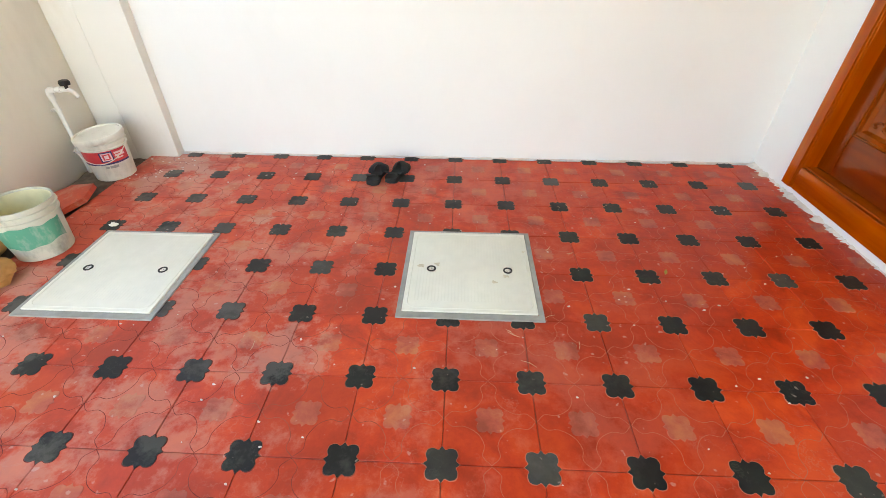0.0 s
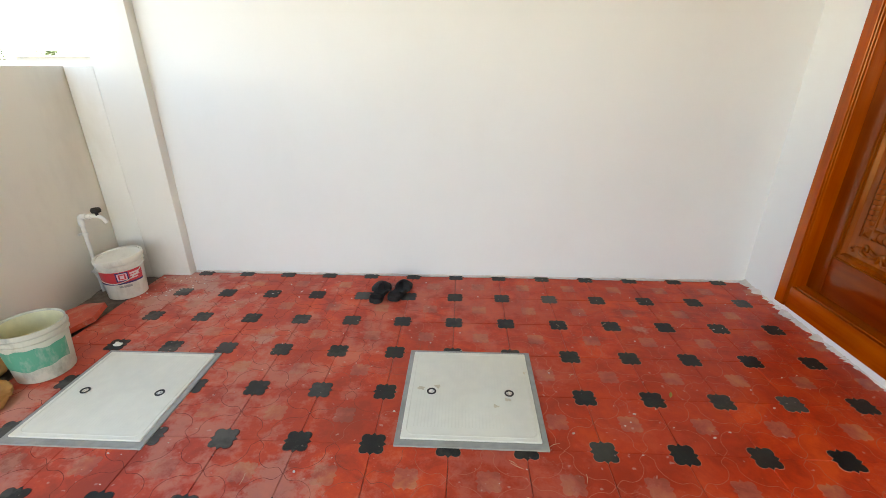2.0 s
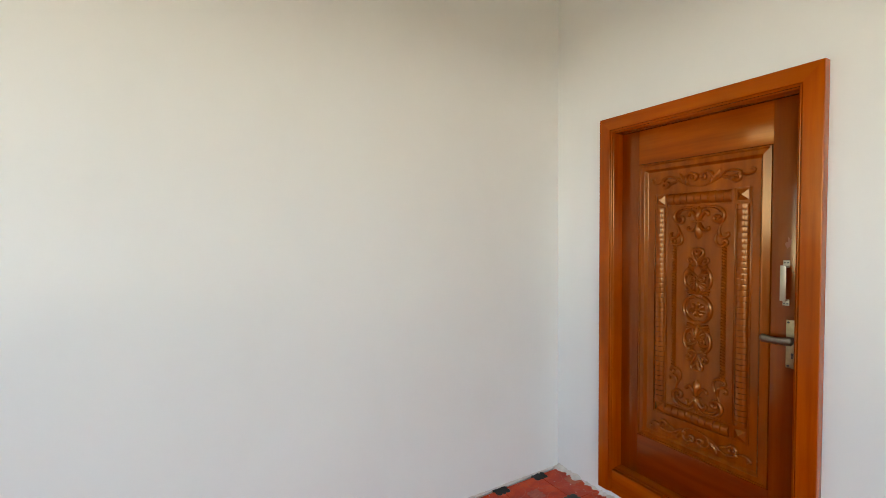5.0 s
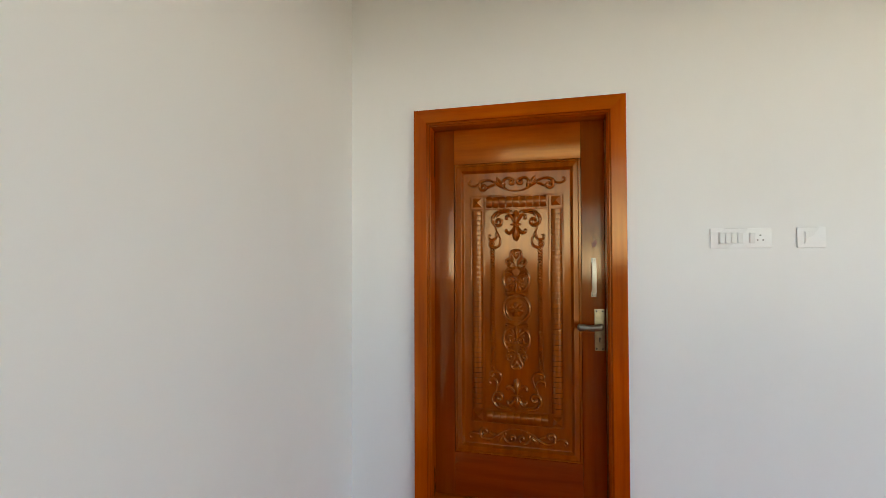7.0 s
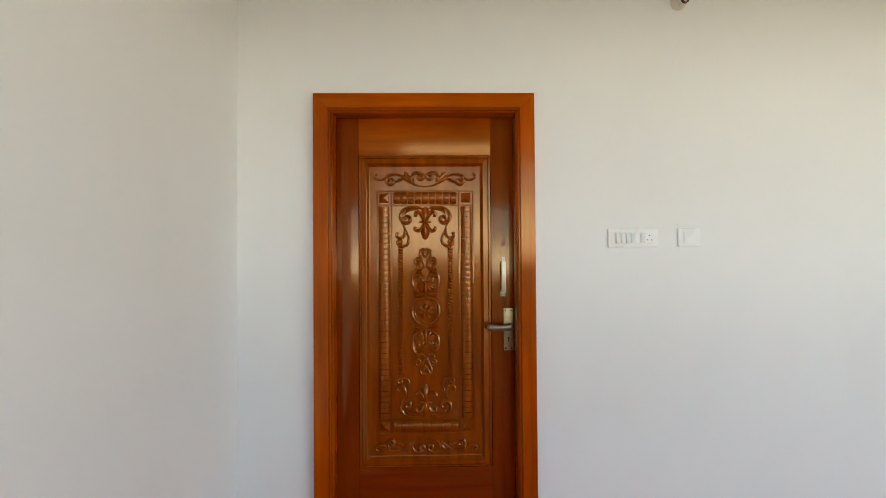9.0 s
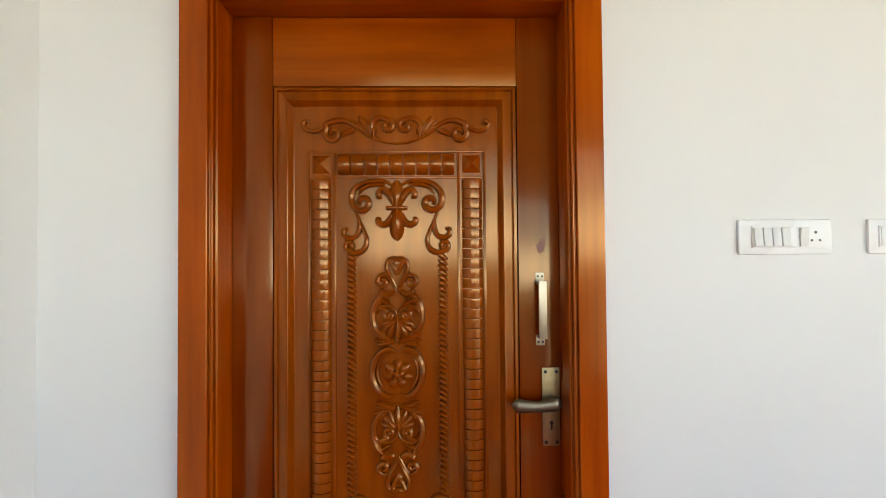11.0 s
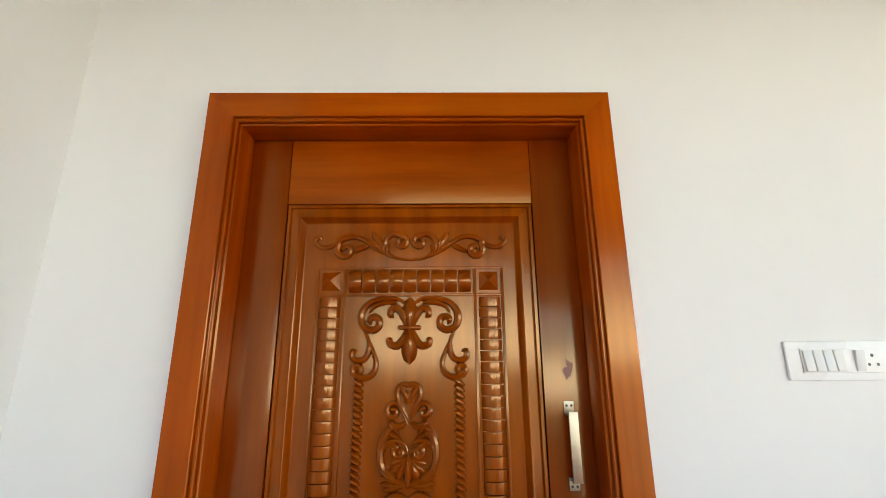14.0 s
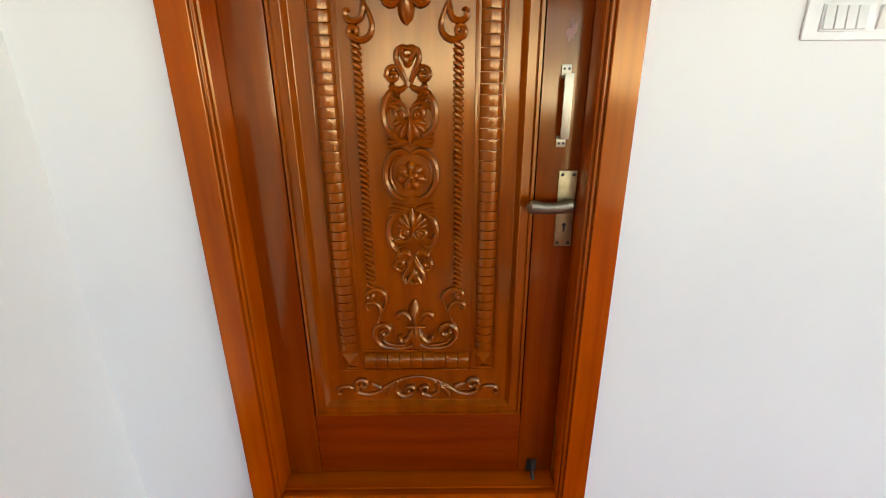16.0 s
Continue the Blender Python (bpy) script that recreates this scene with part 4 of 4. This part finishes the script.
# ---- far side of the compound wall ----
far = thing("far_building", (-38.0, 44.0, -0.12), "long low white building far beyond the wall", "building")
far.matrix_world = Matrix.Identity(4)
part("wall", boxed((-42.2, 40.0, -0.12), (-18.0, 52.0, 2.42)), M_FARWALL, far)
part("parapet", boxed((-42.4, 39.8, 2.42), (-17.8, 52.2, 2.56), 0.02), M_FARWALL, far)
part("stair_head", boxed((-36.4, 44.0, 2.56), (-31.0, 49.0, 2.95), 0.02), M_FARWALL, far)
part("annex", boxed((-62.0, 44.0, -0.12), (-42.6, 53.0, 2.30)), M_FARWALL, far)
for k, x in enumerate((-45.2, -44.5, -43.4, -42.6, -42.0)):
    pl = thing("scaffold_pole", (x, 38.5, -0.12), "thin grey scaffold pole on the sandy ground", "pole", "far scaffold poles")
    part("post", tube(bmesh.new(), [(0, 0, 0), (0.05 * (k % 2), 0, 1.5 + 0.28 * ((k * 7) % 3))], 0.045, 1, None, 6), M_BARK, pl)
    if k < 4:
        part("rung", tube(bmesh.new(), [(0, 0, 0.95), (0.9, 0, 1.0)], 0.03, 1, None, 6), M_BARK, pl)
rng = random.Random(5)
for x, y, h, w, label in ((-66.0, 61.0, 5.4, 1.3, "slender dark green tree far behind the white building"), (-58.5, 62.0, 3.9, 1.7, "low bushy tree far behind the white building"),
                          (-69.5, 60.0, 4.2, 2.0, "dark green bushy tree far behind the white building")):
    tree = thing("tree", (x, y, -0.12), label, "tree", "far trees")
    bm = bmesh.new()
    tube(bm, [(0, 0, 0), (0.05, 0, h * 0.5), (0, 0.05, h * 0.85)], [0.14, 0.09, 0.03], 1, None, 7)
    for k in range(7):
        a, z = k * 2.4, h * (0.35 + 0.07 * k)
        tube(bm, [(0.03, 0, z), (w * 0.6 * math.cos(a), w * 0.6 * math.sin(a), z + h * 0.16)], [0.05, 0.015], 1, None, 5)
    part("trunk", bm, M_BARK, tree)
    bm = bmesh.new()
    for k in range(2400):
        a, u, v = rng.uniform(0, 6.283), rng.random() ** 0.5, rng.uniform(0.3, 1.0)
        r = w * u * (1.1 - 0.7 * abs(v - 0.6)) * (0.75 + 0.4 * math.sin(a * 3 + v * 8))
        c = Vector((r * math.cos(a), r * math.sin(a), h * v))
        q = Matrix.Rotation(rng.uniform(0, 6.28), 3, "Z") @ Matrix.Rotation(rng.uniform(0, 3.1), 3, "X")
        s = rng.uniform(0.09, 0.18)
        bm.faces.new([bm.verts.new(c + q @ Vector(p) * s) for p in ((-1, 0, 0), (0, -0.5, 0.1), (1, 0, 0), (0, 0.5, 0.1))])
    part("crown", bm, M_LEAF, tree, smooth=0)

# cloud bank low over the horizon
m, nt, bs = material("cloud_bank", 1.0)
# glow raised and bank carried on unseen all round to light the porch
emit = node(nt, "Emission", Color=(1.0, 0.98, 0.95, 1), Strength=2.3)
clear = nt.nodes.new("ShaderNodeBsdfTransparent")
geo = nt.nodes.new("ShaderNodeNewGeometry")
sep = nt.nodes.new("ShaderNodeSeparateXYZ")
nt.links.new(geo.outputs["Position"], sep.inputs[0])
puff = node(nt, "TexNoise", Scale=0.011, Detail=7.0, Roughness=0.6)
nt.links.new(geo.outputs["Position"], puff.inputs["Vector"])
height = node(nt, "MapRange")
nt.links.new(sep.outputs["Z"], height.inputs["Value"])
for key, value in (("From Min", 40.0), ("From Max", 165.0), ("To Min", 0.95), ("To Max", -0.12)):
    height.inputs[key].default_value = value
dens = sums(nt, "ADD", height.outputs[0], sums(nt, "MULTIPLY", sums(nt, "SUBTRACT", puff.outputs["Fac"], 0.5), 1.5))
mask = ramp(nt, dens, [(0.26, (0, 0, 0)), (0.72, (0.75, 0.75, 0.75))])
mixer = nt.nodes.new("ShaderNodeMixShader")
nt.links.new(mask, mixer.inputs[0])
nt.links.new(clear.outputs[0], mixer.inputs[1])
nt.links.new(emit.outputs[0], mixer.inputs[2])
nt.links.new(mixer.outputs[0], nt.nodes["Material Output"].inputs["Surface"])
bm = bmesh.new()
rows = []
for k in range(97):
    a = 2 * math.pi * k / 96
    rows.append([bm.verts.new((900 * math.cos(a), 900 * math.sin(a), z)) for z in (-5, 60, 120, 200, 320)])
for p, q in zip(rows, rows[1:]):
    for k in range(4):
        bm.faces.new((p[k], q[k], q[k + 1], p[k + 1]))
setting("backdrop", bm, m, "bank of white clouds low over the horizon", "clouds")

# ---- crumbs of plaster along the walls ----
rng = random.Random(11)


def crumbs(name, label, count, spot, size):
    bm = bmesh.new()
    for k in range(count):
        x, y = spot()
        r = rng.uniform(*size)
        pts = []
        n = 7
        for j in range(n):
            t = 2 * math.pi * j / n
            q = r * rng.uniform(0.5, 1.2)
            pts.append((x + q * math.cos(t) * 1.5, y + q * math.sin(t)))
        top = [bm.verts.new((px, py, 0.0035)) for px, py in pts]
        low = [bm.verts.new((x + (px - x) * 1.15, y + (py - y) * 1.15, 0.0)) for px, py in pts]
        bm.faces.new(top)
        for j in range(n):
            bm.faces.new((low[j], low[(j + 1) % n], top[(j + 1) % n], top[j]))
    ob = new(name, finish(name, bm, M_CRUMB, 0))
    return tagged(ob, label, "plaster", kind="stuff")


def ribbon(label, start, end, out, thick, seed):
    """An uneven smear of plaster along the foot of a wall."""
    bm = bmesh.new()
    a, c, o = Vector(start), Vector(end), Vector(out)
    n = int((c - a).length / 0.012)
    rows = []
    for k in range(n + 1):
        p = a.lerp(c, k / n)
        w = noise.noise(Vector((k * 0.012 * 3.0 + seed, seed, 0))) * 0.9 + noise.noise(Vector((k * 0.012 * 23 + seed, 2.0, seed))) * 0.8 + noise.noise(Vector((k * 0.83, seed, 5.0))) * 0.75
        w = max(0.0015, thick * (0.35 + w))
        rows.append([bm.verts.new(p + Vector((0, 0, 0.007 + 0.3 * w))), bm.verts.new(p + o * w * 0.55 + Vector((0, 0, 0.0045))), bm.verts.new(p + o * w + Vector((0, 0, 0.0002)))])
    for p, q in zip(rows, rows[1:]):
        for k in (0, 1):
            bm.faces.new((p[k], q[k], q[k + 1], p[k + 1]))
    ob = new("plaster_smear", finish("plaster_smear", bm, M_CRUMB, 30))
    return tagged(ob, label, "plaster", kind="stuff")


ribbon("spilt white plaster along the foot of the long wall", (-1.89, WALL_Y - 0.0005, 0), (WALL_X, WALL_Y - 0.0005, 0), (0, -1, 0), 0.016, 3.1)
ribbon("spilt white plaster along the foot of the door wall", (WALL_X - 0.0005, 0.015, 0), (WALL_X - 0.0005, -3.8, 0), (-1, 0, 0), 0.042, 8.4)
crumbs("plaster_crumbs", "small pale specks of plaster scattered over the tiles", 170,
       lambda: (rng.uniform(-2.05, 1.95), rng.uniform(-3.0, 0.0)), (0.001, 0.0042))
crumbs("plaster_crumbs", "pale mortar crumbs by the pillar's foot", 40,
       lambda: (rng.gauss(-1.9, 0.14), rng.uniform(-0.40, -0.05)), (0.001, 0.005))

# ---- small litter on the tiles ----
litter = thing("plaster_lump", (-1.79, -0.905, 0.002), "small white lump of plaster on a black flower", "plaster")
part("lump", blob(bmesh.new(), (0, 0, 0.006), (0.024, 0.015, 0.009), 0.5, None, 2.0), M_COVER, litter)
leaf_thing = thing("dry_leaf", (0.99, -1.17, 0.002), "small yellow-green dry leaf lying on the tiles", "leaf", turn=65)
bm = bmesh.new()
spine = []
for k in range(7):
    t = k / 6
    w = 0.007 * math.sin(math.pi * min(1, t * 0.95 + 0.03))
    spine.append([bm.verts.new((-0.02 + 0.04 * t, w, 0.004 + 0.003 * t)), bm.verts.new((-0.02 + 0.04 * t, 0, 0.0015 + 0.002 * t)), bm.verts.new((-0.02 + 0.04 * t, -w, 0.004 + 0.002 * t))])
for p, q in zip(spine, spine[1:]):
    for k in (0, 1):
        bm.faces.new((p[k], q[k], q[k + 1], p[k + 1]))
part("blade", bm, plain("dry_leaf_green", (0.30, 0.26, 0.04), 0.7), leaf_thing)
M_STRAW = plain("pale_straw", (0.60, 0.42, 0.27), 0.8)
rng = random.Random(21)
for k in range(16):
    x, y, a = rng.choice(((0.45, -1.0), (0.35, -1.62), (-0.3, -1.6), (0.75, -0.6), (1.4, -0.45), (-0.75, -1.55))), 0, rng.uniform(0, 360)
    px, py = x[0] + rng.gauss(0, 0.13), x[1] + rng.gauss(0, 0.10)
    straw = thing("straw", (px, py, 0.0028), "thin pale bit of straw on the red tiles", "straw", "bits of straw", turn=a)
    half = rng.uniform(0.010, 0.030)
    part("stalk", tube(bmesh.new(), [(-half, 0, 0), (0, half * 0.15, 0.0015), (half, 0, 0)], [0.0008, 0.0011, 0.0006], 1, None, 5), M_STRAW, straw)

# ---- floor tiles ----
TILE = 0.3
floor = thing("floor", (0, 0, 0), "red cement tiles with black and faded red flowers, dusty near the yard", "floor", kind="structure")


def flower(r, n=64):
    """Outline of the tile's flower: four round lobes on the diagonals, a pointed tip between each two."""
    def inside(x, y):
        x, y = max(abs(x), abs(y)), min(abs(x), abs(y))
        return (x - 0.51) ** 2 + (y - 0.51) ** 2 < 0.37 ** 2 or x < 0.78 or y < (0.99 - x) * 0.85
    out = []
    for k in range(n):
        a = 2 * math.pi * k / n
        q = 1.15
        while not inside(q * math.cos(a), q * math.sin(a)):
            q -= 0.01
        out.append((r * q * math.cos(a), r * q * math.sin(a)))
    return out


def plaque(bm, outline, z0, z1, edge, index):
    low = [bm.verts.new((x, y, z0)) for x, y in outline]
    high = [bm.verts.new((x * edge, y * edge, z1)) for x, y in outline]
    n = len(outline)
    bm.faces.new(high).material_index = index
    for k in range(n):
        bm.faces.new((low[k], low[(k + 1) % n], high[(k + 1) % n], high[k])).material_index = index


def tile_mesh():
    bm = bmesh.new()
    h = TILE / 2
    c = h - 0.0009
    for x0, y0, x1, y1 in ((-c, -c, c, c),):
        low = [bm.verts.new(p) for p in ((x0, y0, -0.022), (x1, y0, -0.022), (x1, y1, -0.022), (x0, y1, -0.022))]
        mid = [bm.verts.new(p) for p in ((x0, y0, -0.002), (x1, y0, -0.002), (x1, y1, -0.002), (x0, y1, -0.002))]
        e = 0.0018
        top = [bm.verts.new(p) for p in ((x0 + e, y0 + e, 0), (x1 - e, y0 + e, 0), (x1 - e, y1 - e, 0), (x0 + e, y1 - e, 0))]
        for a, d in ((low, mid), (mid, top)):
            for k in range(4):
                bm.faces.new((a[k], a[(k + 1) % 4], d[(k + 1) % 4], d[k]))
        bm.faces.new(top)
    plaque(bm, flower(0.0500), 0.0, 0.0010, 0.985, 1)
    for qx, qy in ((1, 1), (-1, 1), (-1, -1), (1, -1)):
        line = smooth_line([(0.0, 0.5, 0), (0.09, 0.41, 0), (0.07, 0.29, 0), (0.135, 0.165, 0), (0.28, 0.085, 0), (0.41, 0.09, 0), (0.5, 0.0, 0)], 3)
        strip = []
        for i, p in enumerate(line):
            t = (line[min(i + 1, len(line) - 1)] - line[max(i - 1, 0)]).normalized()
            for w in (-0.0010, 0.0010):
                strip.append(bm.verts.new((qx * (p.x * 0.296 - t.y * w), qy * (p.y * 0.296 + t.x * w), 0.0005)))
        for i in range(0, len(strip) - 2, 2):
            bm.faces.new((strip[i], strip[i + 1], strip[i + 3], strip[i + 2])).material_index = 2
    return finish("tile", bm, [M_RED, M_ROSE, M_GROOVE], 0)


def flower_mesh():
    bm = bmesh.new()
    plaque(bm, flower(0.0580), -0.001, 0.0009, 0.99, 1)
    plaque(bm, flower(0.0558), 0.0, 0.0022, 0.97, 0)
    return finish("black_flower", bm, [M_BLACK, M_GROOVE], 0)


shared_tile, shared_flower = tile_mesh(), flower_mesh()
rng = random.Random(3)
for j in range(13):
    for i in range(-7, 7):
        x, y = TILE * (i + 0.5), -TILE * (j + 0.5)
        ob = new("tile", shared_tile)
        ob.parent = floor
        ob.matrix_basis = pose(x, y, rng.uniform(-0.0008, 0.0006), rng.gauss(0, 0.12), rng.gauss(0, 0.12), 90 * rng.randrange(4))
for j in range(0, 13):
    for i in range(-6, 7):
        ob = new("black_flower", shared_flower)
        ob.parent = floor
        ob.matrix_basis = pose(TILE * i, -TILE * j, 0.0002, 0, 0, 90 * rng.randrange(4))
